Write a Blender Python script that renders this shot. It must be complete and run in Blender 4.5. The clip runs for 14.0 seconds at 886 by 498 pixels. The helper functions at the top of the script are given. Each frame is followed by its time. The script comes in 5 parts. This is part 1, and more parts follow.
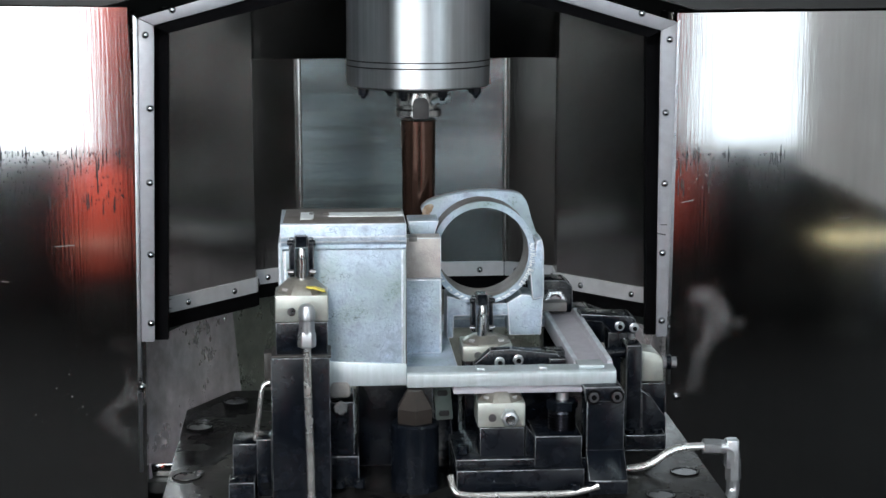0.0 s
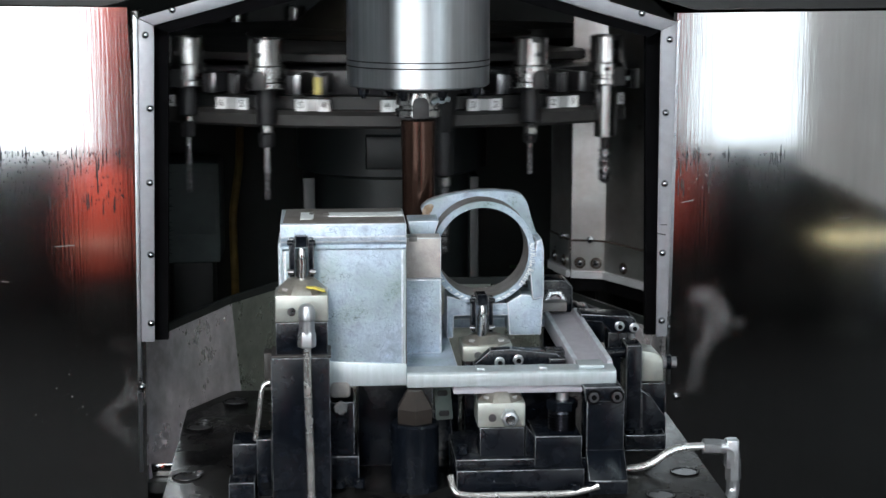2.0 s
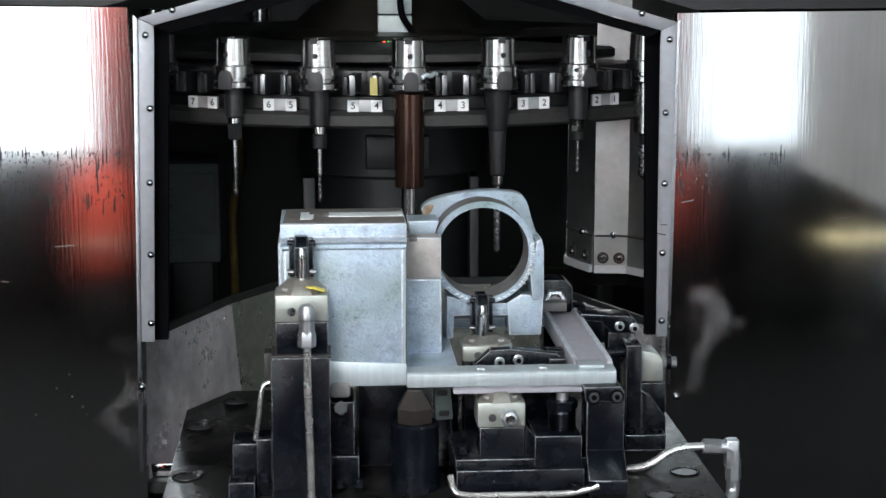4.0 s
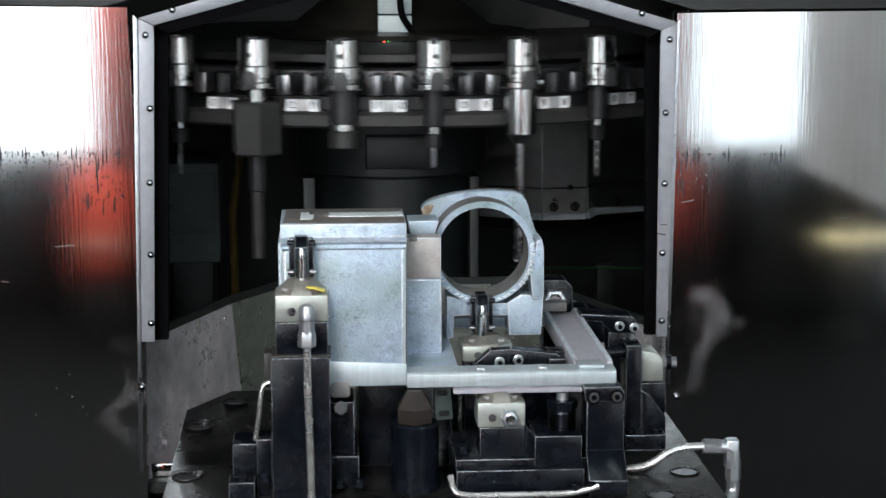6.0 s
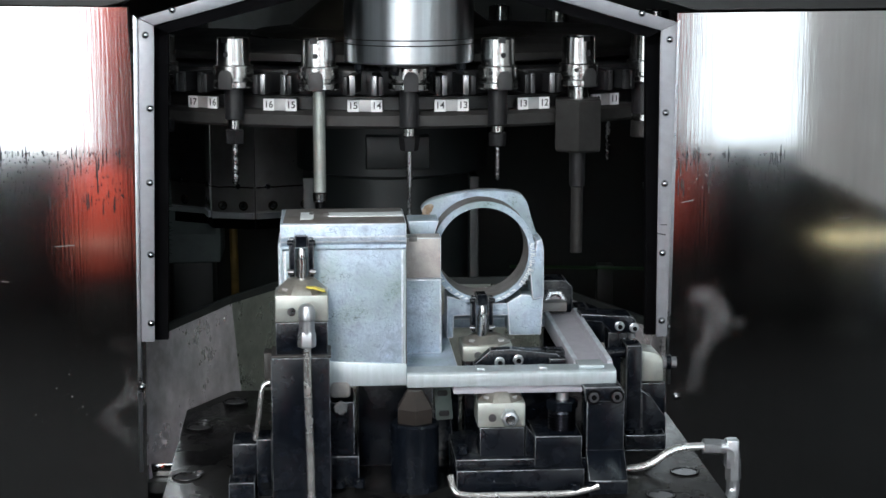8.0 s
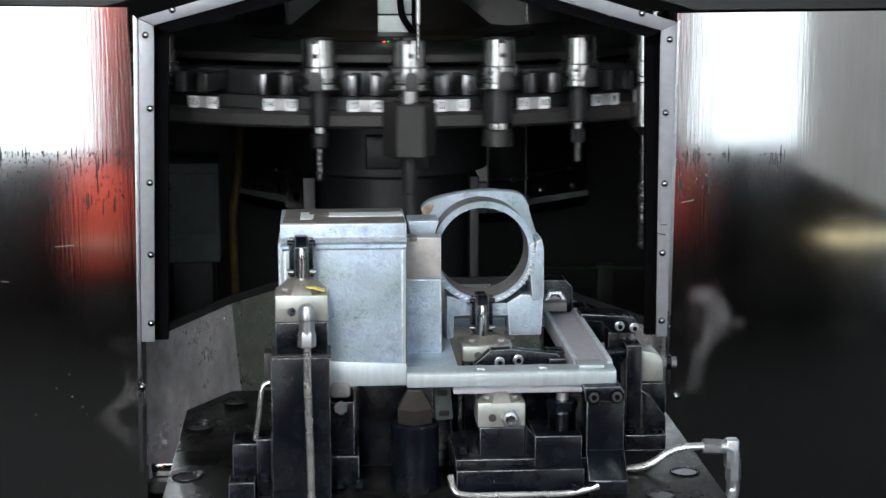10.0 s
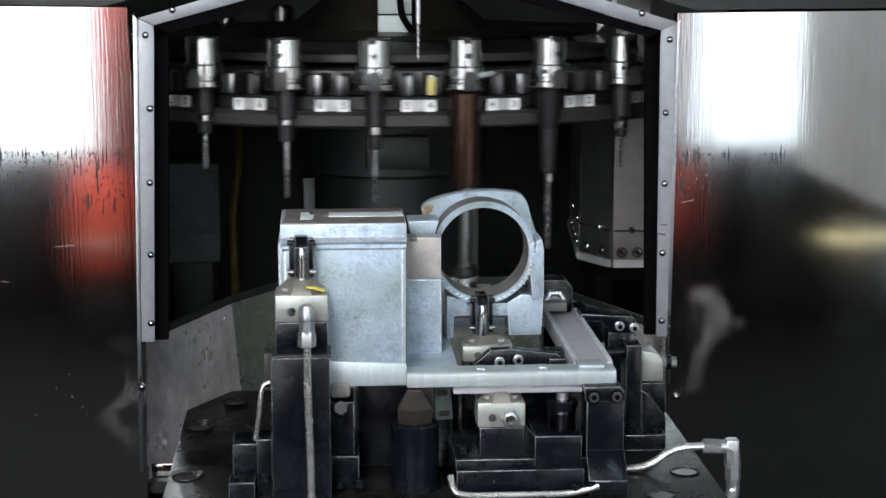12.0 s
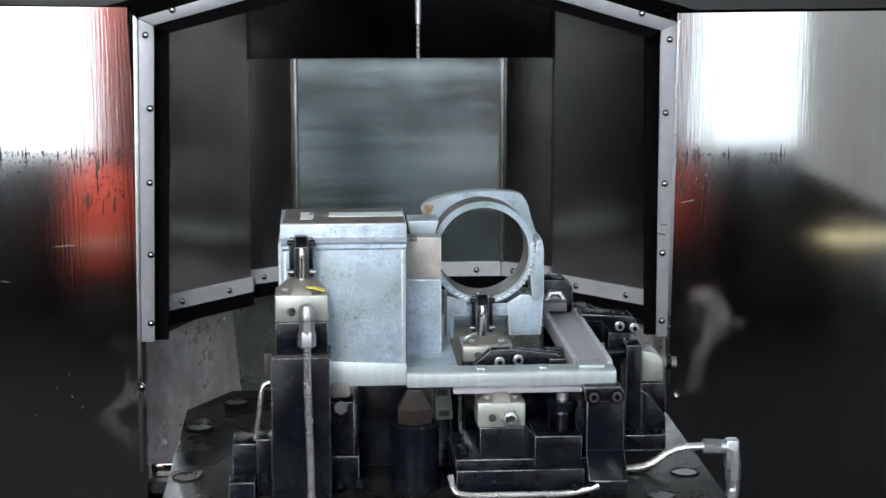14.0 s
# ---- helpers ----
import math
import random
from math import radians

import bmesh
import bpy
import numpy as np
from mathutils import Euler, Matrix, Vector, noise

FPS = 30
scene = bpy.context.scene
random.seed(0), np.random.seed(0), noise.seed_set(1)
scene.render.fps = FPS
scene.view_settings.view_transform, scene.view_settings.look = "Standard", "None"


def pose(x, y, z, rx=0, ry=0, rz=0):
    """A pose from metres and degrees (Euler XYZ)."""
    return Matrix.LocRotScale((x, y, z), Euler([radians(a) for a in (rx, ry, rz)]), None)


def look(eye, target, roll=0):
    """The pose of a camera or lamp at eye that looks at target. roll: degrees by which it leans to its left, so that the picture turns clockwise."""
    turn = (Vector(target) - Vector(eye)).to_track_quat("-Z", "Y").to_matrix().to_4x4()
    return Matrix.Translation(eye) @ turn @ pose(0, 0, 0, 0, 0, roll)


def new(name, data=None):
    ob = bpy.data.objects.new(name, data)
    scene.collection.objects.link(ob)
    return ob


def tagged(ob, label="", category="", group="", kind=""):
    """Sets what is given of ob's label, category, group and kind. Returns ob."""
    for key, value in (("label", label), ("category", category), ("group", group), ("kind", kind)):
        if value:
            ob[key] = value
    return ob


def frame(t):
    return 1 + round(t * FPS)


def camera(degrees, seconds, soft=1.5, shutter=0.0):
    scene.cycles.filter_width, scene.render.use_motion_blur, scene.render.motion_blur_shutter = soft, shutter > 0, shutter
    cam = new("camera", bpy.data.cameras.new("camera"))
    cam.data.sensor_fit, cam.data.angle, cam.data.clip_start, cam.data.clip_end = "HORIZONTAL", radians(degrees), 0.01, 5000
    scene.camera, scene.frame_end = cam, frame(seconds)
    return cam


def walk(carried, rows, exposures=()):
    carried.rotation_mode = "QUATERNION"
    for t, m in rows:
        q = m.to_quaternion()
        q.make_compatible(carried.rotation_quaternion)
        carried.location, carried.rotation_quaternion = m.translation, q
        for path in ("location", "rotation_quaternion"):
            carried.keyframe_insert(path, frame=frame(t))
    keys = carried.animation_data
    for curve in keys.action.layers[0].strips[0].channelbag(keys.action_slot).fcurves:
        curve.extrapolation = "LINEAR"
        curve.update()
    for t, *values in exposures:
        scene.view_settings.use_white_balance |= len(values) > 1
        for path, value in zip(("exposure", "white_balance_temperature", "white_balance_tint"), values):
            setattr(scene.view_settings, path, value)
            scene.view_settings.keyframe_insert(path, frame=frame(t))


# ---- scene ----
# The machine stands square to the axes; z = 0 is the top of the fixture plate.
AXIS_Y, RING_R, STEP = 1.03, 0.745, 12.0     # tool carousel: centre, pocket radius, degrees from pocket to pocket
cam = camera(28.65, 14.0, soft=1.5, shutter=0.5)
EYE = pose(-0.150, -2.698, 0.771, 79.7, 0, -4.0)
walk(cam, [(0.0, EYE), (14.0, EYE)])

# ---- world and lights ----
world = bpy.data.worlds.new("hall_air")
scene.world = world
world.use_nodes = True
world.node_tree.nodes["Background"].inputs[0].default_value = (0.55, 0.65, 0.75, 1)
world.node_tree.nodes["Background"].inputs[1].default_value = 0.05
scene.view_settings.exposure = 0.0


def area_lamp(name, eye, target, sx, sy, watts, colour):
    data = bpy.data.lights.new(name, "AREA")
    data.shape, data.size, data.size_y, data.energy, data.color = "RECTANGLE", sx, sy, watts, colour
    ob = new(name, data)
    ob.matrix_world = look(eye, target)
    return ob


area_lamp("work_lamp", (-0.25, -1.15, 1.55), (0.0, -0.2, 0.2), 0.9, 0.25, 3.8, (0.765, 0.94, 1.0))
area_lamp("work_lamp", (0.65, -0.85, 1.45), (0.0, 0.1, 0.3), 0.25, 0.6, 2.4, (0.78, 0.95, 1.0))
# Unseen lamp, added to brighten the red cabinet that the wall reflects.
area_lamp("hall_lamp", (-1.0, -3.3, 2.6), (-1.05, -4.2, -0.4), 0.8, 0.3, 330, (1.0, 0.97, 0.93))


# ---- materials ----
def material(name, colour, rough=0.5, metal=0.0, vary=0.15, scale=30.0, stretch=(1, 1, 1), bump=0.0, bump_scale=300.0, rough_vary=0.1, emit=0.0, stain=None, stain_scale=6.0, stain_amount=0.5, per_piece=0.0, coat=0.0, turned=0.0, spec=0.5, veins=0.0, bump_depth=0.001, dull=(), streaks=False):
    m = bpy.data.materials.new(name)
    m.use_nodes = True
    nt = m.node_tree
    nodes, links = nt.nodes, nt.links
    b = nodes["Principled BSDF"]
    tc = nodes.new("ShaderNodeTexCoord")
    mp = nodes.new("ShaderNodeMapping")
    mp.inputs["Scale"].default_value = stretch
    links.new(tc.outputs["Object"], mp.inputs["Vector"])
    n1 = nodes.new("ShaderNodeTexNoise")
    n1.inputs["Scale"].default_value, n1.inputs["Detail"].default_value = scale, 8
    n1.inputs["Roughness"].default_value = 0.68
    links.new(mp.outputs["Vector"], n1.inputs["Vector"])
    ramp = nodes.new("ShaderNodeMapRange")
    ramp.inputs["From Min"].default_value, ramp.inputs["From Max"].default_value = 0.3, 0.7
    ramp.inputs["To Min"].default_value, ramp.inputs["To Max"].default_value = 1 - vary, 1 + vary
    links.new(n1.outputs["Fac"], ramp.inputs["Value"])
    mul = nodes.new("ShaderNodeMix")
    mul.data_type, mul.blend_type = "RGBA", "MULTIPLY"
    mul.inputs["Factor"].default_value = 1
    mul.inputs["A"].default_value = (*colour, 1)
    links.new(ramp.outputs["Result"], mul.inputs["B"])
    col = mul.outputs["Result"]
    n2 = nodes.new("ShaderNodeTexNoise")
    n2.inputs["Scale"].default_value, n2.inputs["Detail"].default_value = stain_scale, 9
    n2.inputs["Roughness"].default_value = 0.66
    links.new(mp.outputs["Vector"] if streaks else tc.outputs["Object"], n2.inputs["Vector"])
    mask = nodes.new("ShaderNodeMapRange")
    mask.inputs["From Min"].default_value, mask.inputs["From Max"].default_value = 0.46, 0.66
    mask.inputs["To Max"].default_value = stain_amount
    links.new(n2.outputs["Fac"], mask.inputs["Value"])
    if stain:
        mx = nodes.new("ShaderNodeMix")
        mx.data_type = "RGBA"
        mx.inputs["B"].default_value = (*stain, 1)
        links.new(mask.outputs["Result"], mx.inputs["Factor"])
        links.new(col, mx.inputs["A"])
        col = mx.outputs["Result"]
    if per_piece:
        oi = nodes.new("ShaderNodeObjectInfo")
        pr = nodes.new("ShaderNodeMapRange")
        pr.inputs["To Min"].default_value, pr.inputs["To Max"].default_value = 1 - per_piece, 1 + per_piece
        links.new(oi.outputs["Random"], pr.inputs["Value"])
        mm = nodes.new("ShaderNodeMix")
        mm.data_type, mm.blend_type = "RGBA", "MULTIPLY"
        mm.inputs["Factor"].default_value = 1
        links.new(col, mm.inputs["A"])
        links.new(pr.outputs["Result"], mm.inputs["B"])
        col = mm.outputs["Result"]
    if veins:
        # fine flow lines and scratches of a die-cast skin
        wob = nodes.new("ShaderNodeTexNoise")
        wob.inputs["Scale"].default_value, wob.inputs["Detail"].default_value = 18, 5
        links.new(tc.outputs["Object"], wob.inputs["Vector"])
        add = nodes.new("ShaderNodeMix")
        add.data_type, add.blend_type = "RGBA", "LINEAR_LIGHT"
        add.inputs["Factor"].default_value = 0.16
        links.new(tc.outputs["Object"], add.inputs["A"])
        links.new(wob.outputs["Color"], add.inputs["B"])
        vor = nodes.new("ShaderNodeTexVoronoi")
        vor.feature = "DISTANCE_TO_EDGE"
        vor.inputs["Scale"].default_value = 26
        links.new(add.outputs["Result"], vor.inputs["Vector"])
        line = nodes.new("ShaderNodeMapRange")
        line.inputs["From Max"].default_value = 0.035
        line.inputs["To Min"].default_value, line.inputs["To Max"].default_value = 1 - veins, 1.0
        links.new(vor.outputs["Distance"], line.inputs["Value"])
        vm = nodes.new("ShaderNodeMix")
        vm.data_type, vm.blend_type = "RGBA", "MULTIPLY"
        some = nodes.new("ShaderNodeMapRange")
        some.inputs["From Min"].default_value, some.inputs["From Max"].default_value = 0.45, 0.66
        links.new(n1.outputs["Fac"], some.inputs["Value"])
        links.new(some.outputs["Result"], vm.inputs["Factor"])
        links.new(col, vm.inputs["A"])
        links.new(line.outputs["Result"], vm.inputs["B"])
        col = vm.outputs["Result"]
    links.new(col, b.inputs["Base Color"])
    rr = nodes.new("ShaderNodeMapRange")
    rr.inputs["From Min"].default_value, rr.inputs["From Max"].default_value = 0.3, 0.7
    rr.inputs["To Min"].default_value, rr.inputs["To Max"].default_value = max(0.03, rough - rough_vary), min(1, rough + rough_vary)
    links.new(n2.outputs["Fac"], rr.inputs["Value"])
    rough_out = rr.outputs["Result"]
    for x, z, across, high, amount in dull:
        # a wiped, duller patch with a ragged outline on an upright sheet
        warp = nodes.new("ShaderNodeTexNoise")
        warp.inputs["Scale"].default_value, warp.inputs["Detail"].default_value = 11, 5
        links.new(tc.outputs["Object"], warp.inputs["Vector"])
        bent = nodes.new("ShaderNodeMix")
        bent.data_type, bent.blend_type = "RGBA", "LINEAR_LIGHT"
        bent.inputs["Factor"].default_value = 0.16
        links.new(tc.outputs["Object"], bent.inputs["A"])
        links.new(warp.outputs["Color"], bent.inputs["B"])
        put = nodes.new("ShaderNodeMapping")
        put.vector_type = "TEXTURE"
        put.inputs["Location"].default_value = (x, 0, z)
        put.inputs["Scale"].default_value = (across, 1000, high)
        links.new(bent.outputs["Result"], put.inputs["Vector"])
        far = nodes.new("ShaderNodeVectorMath")
        far.operation = "LENGTH"
        links.new(put.outputs["Vector"], far.inputs[0])
        fall = nodes.new("ShaderNodeMapRange")
        fall.interpolation_type = "SMOOTHSTEP"
        fall.inputs["To Min"].default_value, fall.inputs["To Max"].default_value = amount, 0
        links.new(far.outputs["Value"], fall.inputs["Value"])
        both = nodes.new("ShaderNodeMath")
        both.operation = "ADD"
        links.new(rough_out, both.inputs[0])
        links.new(fall.outputs["Result"], both.inputs[1])
        rough_out = both.outputs[0]
    links.new(rough_out, b.inputs["Roughness"])
    b.inputs["Metallic"].default_value = metal
    if turned:
        tan = nodes.new("ShaderNodeTangent")
        tan.direction_type, tan.axis = "RADIAL", "Z"
        links.new(tan.outputs["Tangent"], b.inputs["Tangent"])
        b.inputs["Anisotropic"].default_value, b.inputs["Anisotropic Rotation"].default_value = turned, 0.25
    b.inputs["Specular IOR Level"].default_value = spec
    b.inputs["Coat Weight"].default_value = coat
    if bump:
        n3 = nodes.new("ShaderNodeTexNoise")
        n3.inputs["Scale"].default_value, n3.inputs["Detail"].default_value = bump_scale, 4
        links.new(mp.outputs["Vector"], n3.inputs["Vector"])
        bp = nodes.new("ShaderNodeBump")
        bp.inputs["Strength"].default_value, bp.inputs["Distance"].default_value = bump, bump_depth
        links.new(n3.outputs["Fac"], bp.inputs["Height"])
        links.new(bp.outputs["Normal"], b.inputs["Normal"])
    if emit:
        b.inputs["Emission Color"].default_value = (*colour, 1)
        b.inputs["Emission Strength"].default_value = emit
    return m


STAINLESS = material("brushed_stainless", (0.50, 0.515, 0.52), 0.078, 1.0, 0.07, 90, (1, 1, 0.03), 0.04, 330, 0.022, stain=(0.42, 0.43, 0.43), stain_scale=14, stain_amount=0.3, streaks=True, dull=((-0.488, -0.02, 0.050, 0.15, 0.16), (0.515, 0.075, 0.075, 0.10, 0.17)))
SHIELD = material("shield_stainless", (0.44, 0.44, 0.43), 0.17, 1.0, 0.12, 30, (1, 1, 0.08), 0.08, 220, 0.05, stain=(0.30, 0.31, 0.31), stain_scale=4, stain_amount=0.5)
# Bluish copy of the shield steel; horizontal reflected streaks are in its colour.
SHIELD_BACK = material("shield_back_streak_light", (0.42, 0.505, 0.52), 0.195, 1.0, 0.75, 10, (0.06, 1, 1), 0.5, 12, 0.08, stain=(0.22, 0.27, 0.29), stain_scale=3, stain_amount=0.5, bump_depth=0.0016)
# Darker copy of the cover steel: the middle panels' shade is in its colour.
COVER_SHADED = material("shaded_cover_steel", (0.44, 0.47, 0.43), 0.30, 0.9, 0.15, 9, (1, 1, 1), 1.0, 8, 0.12, stain=(0.16, 0.17, 0.15), stain_scale=7, stain_amount=0.6, bump_depth=0.010)
# Paler copy: pinkish sheen and its dark breaks are put into the colour.
COVER_SHEEN = material("sheen_cover_steel", (0.86, 0.81, 0.87), 0.30, 0.72, 0.2, 9, (1, 1, 1), 1.0, 7, 0.10, stain=(0.14, 0.136, 0.14), stain_scale=5.5, stain_amount=0.6, bump_depth=0.02)
TRIM = material("grey_trim", (0.50, 0.52, 0.55), 0.42, 0.25, 0.06, 60, bump=0.05, stain=(0.33, 0.34, 0.36), stain_scale=22, stain_amount=0.35)
WINDOW_TRIM = material("window_trim_grey", (0.285, 0.295, 0.325), 0.45, 0.25, 0.08, 60, bump=0.05, stain=(0.21, 0.215, 0.23), stain_scale=22, stain_amount=0.4)
SCREW_STEEL = material("domed_screw_steel", (0.34, 0.35, 0.37), 0.16, 1.0, 0.15, 80)
EDGE_STEEL = material("folded_sheet_edge", (0.30, 0.31, 0.33), 0.3, 1.0, 0.15, 60)
HUB_BROWN = material("oily_hub_cover", (0.017, 0.015, 0.012), 0.42, 0.2, 0.4, 10, stain=(0.03, 0.027, 0.02), stain_scale=9, stain_amount=0.6)
SPECK = material("pale_scratch", (0.30, 0.31, 0.32), 0.5, 0.3, 0.3, 60)
WELD = material("burnt_weld", (0.035, 0.024, 0.018), 0.6, 0.3, 0.5, 120, bump=0.5)
RUBBER = material("black_rubber", (0.0025, 0.0025, 0.003), 0.85, 0, 0.3, 50, spec=0.03)
BLACK_STEEL = material("black_oxide_steel", (0.0030, 0.0042, 0.0068), 0.24, 0.0, 0.4, 40, bump=0.08, rough_vary=0.10, stain=(0.0075, 0.009, 0.0125), stain_scale=16, stain_amount=0.6, spec=0.20)
BLUED = material("blued_bright_steel", (0.055, 0.057, 0.070), 0.24, 1.0, 0.2, 60)
PLATE = material("oiled_black_plate", (0.0045, 0.0045, 0.005), 0.26, 0.0, 0.4, 25, bump=0.12, bump_scale=120, rough_vary=0.16, stain=(0.011, 0.0108, 0.010), stain_scale=9, stain_amount=0.6, spec=0.13)
DARK_BODY = material("dark_machine_paint", (0.010, 0.011, 0.0115), 0.5, 0.1, 0.3, 12, stain=(0.012, 0.012, 0.012), stain_scale=4)
COLUMN = material("oily_column_paint", (0.012, 0.0155, 0.016), 0.45, 0.1, 0.3, 9, stain=(0.02, 0.022, 0.023), stain_scale=7)
CAST = material("cast_aluminium", (0.340, 0.418, 0.515), 0.44, 0.3, 0.42, 52, bump=1.0, bump_scale=240, rough_vary=0.18, stain=(0.185, 0.250, 0.240), stain_scale=13, stain_amount=0.9, veins=0.8)
BRIGHT_CUT = material("fresh_cut_aluminium", (0.72, 0.76, 0.78), 0.45, 0.35, 0.14, 90, bump=0.2, stain=(0.55, 0.62, 0.62), stain_scale=30)
RUST = material("brown_core_sand", (0.19, 0.135, 0.085), 0.8, 0.0, 0.45, 160, bump=0.8, bump_scale=500, stain=(0.36, 0.34, 0.30), stain_scale=60, stain_amount=0.7)
DROPLET = material("coolant_droplet", (0.05, 0.054, 0.06), 0.12, 0.2, 0.3, 200, spec=0.6)
RAIL_GREY = material("smooth_grey_casting", (0.36, 0.36, 0.405), 0.5, 0.25, 0.10, 60, bump=0.3, bump_scale=500, stain=(0.36, 0.36, 0.39), stain_scale=20, stain_amount=0.6)
RAW_STEEL = material("raw_sheet_back", (0.52, 0.52, 0.515), 0.36, 1.0, 0.12, 20, stain=(0.36, 0.32, 0.29), stain_scale=9, stain_amount=0.5)
DULL_GREEN = material("dull_grey_green_paint", (0.11, 0.14, 0.128), 0.5, 0.1, 0.2, 30)
BROWN_CAP = material("oil_browned_steel", (0.020, 0.016, 0.014), 0.45, 0.2, 0.3, 40)
BOLT_STEEL = material("bolt_steel", (0.16, 0.16, 0.17), 0.3, 0.9, 0.2, 60)
CAST_DARK = material("cast_skin_grey", (0.185, 0.182, 0.182), 0.6, 0.3, 0.22, 30, bump=0.6, bump_scale=380, stain=(0.12, 0.105, 0.095), stain_scale=20, stain_amount=0.6)
# Darker, browner skin for upward faces; their shade is put into the colour.
CAST_SHADED = material("shaded_cast_skin", (0.115, 0.108, 0.104), 0.62, 0.15, 0.25, 40, bump=0.6, bump_scale=380, stain=(0.075, 0.064, 0.056), stain_scale=22, stain_amount=0.6, spec=0.3)
CAST_EDGE = material("rubbed_cast_edge", (0.52, 0.565, 0.62), 0.42, 0.35, 0.35, 90, bump=0.3, stain=(0.33, 0.40, 0.46), stain_scale=40)
CAST_BROWN = material("cast_skin_brown", (0.38, 0.36, 0.35), 0.55, 0.25, 0.20, 40, bump=0.5, bump_scale=380, stain=(0.26, 0.235, 0.215), stain_scale=24, stain_amount=0.6)
MACHINED = material("machined_aluminium", (0.47, 0.53, 0.565), 0.42, 0.5, 0.12, 120, (1, 1, 0.08), 0.2, 300, stain=(0.36, 0.43, 0.44), stain_scale=18, stain_amount=0.6)
OILY_NICKEL = material("oily_nickel", (0.24, 0.232, 0.212), 0.4, 0.6, 0.2, 40, bump=0.1, stain=(0.15, 0.14, 0.115), stain_scale=28, stain_amount=0.6)
NICKEL = material("satin_nickel", (0.345, 0.372, 0.350), 0.40, 0.6, 0.14, 40, bump=0.08, stain=(0.33, 0.325, 0.29), stain_scale=25, stain_amount=0.5)
CHROME = material("ground_steel", (0.70, 0.70, 0.70), 0.2, 1.0, 0.08, 60, (1, 1, 0.1), 0.05, 400, 0.06)
SPINDLE = material("turned_steel", (0.44, 0.465, 0.49), 0.38, 1.0, 0.30, 60, (1, 1, 0.02), 0.05, 500, 0.05, stain=(0.55, 0.58, 0.60), stain_scale=4, stain_amount=0.5, turned=0.8)
HOLDER = material("holder_steel", (0.50, 0.50, 0.495), 0.22, 1.0, 0.15, 50, (1, 1, 0.2), 0.05, 300, 0.08, per_piece=0.12)
HOLDER_BLACK = material("blackened_tool_steel", (0.020, 0.020, 0.022), 0.38, 0.4, 0.3, 60, bump=0.05, per_piece=0.3)
BLACK_BLOCK = material("dull_black_block", (0.030, 0.029, 0.0285), 0.5, 0.4, 0.25, 50, bump=0.1)
BROWN = material("bronze_brown_bar", (0.068, 0.038, 0.029), 0.22, 0.85, 0.2, 12, (1, 1, 0.1), 0.05, 300)
CARBIDE = material("drill_steel", (0.42, 0.42, 0.43), 0.25, 1.0, 0.15, 100, per_piece=0.2)
STICKER = material("white_sticker", (0.78, 0.79, 0.80), 0.55, 0, 0.04, 80)
PLATE_GREY = material("label_plate_grey", (0.42, 0.42, 0.43), 0.5, 0.4, 0.1, 60)
INK = material("black_ink", (0.012, 0.012, 0.014), 0.6)
PAD = material("finger_pad_steel", (0.24, 0.24, 0.25), 0.3, 0.9, 0.15, 60)
SENSOR = material("pale_grey_box", (0.55, 0.62, 0.62), 0.5, 0.1, 0.12, 30, bump=0.1, stain=(0.36, 0.42, 0.42), stain_scale=30)
RED_LED = material("red_led", (1.0, 0.05, 0.02), 0.4, emit=6)
GREEN_LED = material("green_led", (0.1, 1.0, 0.1), 0.4, emit=1.5)
YELLOW = material("yellow_mark", (0.42, 0.36, 0.12), 0.5)
YELLOW_PAINT = material("yellow_paint", (0.55, 0.48, 0.08), 0.45)
RED_PAINT = material("red_paint", (0.80, 0.11, 0.07), 0.45, 0, 0.1, 6)
PINK_BAND = material("pink_paint", (0.85, 0.38, 0.30), 0.45, 0, 0.1, 6)
# Near black: the hall's darkness is in this colour, for dark reflections.
WALL_DARK = material("hall_wall", (0.006, 0.0063, 0.0066), 0.8, 0, 0.15, 2, spec=0.03)
# Paler copy for the side walls, so the corner sheets reflect dim grey.
SIDE_DIM = material("hall_side_wall", (0.07, 0.07, 0.072), 0.8, 0, 0.15, 2)
REFLECTOR_GREY = material("reflector_grey", (0.55, 0.55, 0.55), 0.4, 0, 0.12, 5, stain=(0.2, 0.19, 0.19), stain_scale=3)
# Near black as well, to keep the lower steel reflections dark.
FLOOR_DARK = material("hall_floor", (0.003, 0.003, 0.0032), 0.8, 0, 0.2, 3, spec=0.05)
WINDOW_LIGHT = material("bright_window", (0.865, 0.958, 1.02), 0.5, emit=2.9, vary=0.02)
LAMP_LIGHT = material("hall_lamp_light", (1.0, 0.86, 0.52), 0.5, emit=3.0)
TUBE = material("steel_tube", (0.66, 0.66, 0.66), 0.26, 0.85, 0.08, 50, bump=0.02)
ZINC = material("zinc_fitting", (0.48, 0.51, 0.54), 0.30, 0.85, 0.14, 60, bump=0.08)


WORN_EDGE = material("worn_black_edge", (0.115, 0.122, 0.132), 0.32, 0.7, 0.6, 35, stain=(0.012, 0.012, 0.015), stain_scale=28, stain_amount=0.9)
WORN = {"black_oxide_steel": WORN_EDGE, "cast_aluminium": CAST_EDGE, "cast_skin_brown": CAST_EDGE, "shield_stainless": RAW_STEEL, "shield_back_streak_light": RAW_STEEL}   # rubbed edges of blackened parts


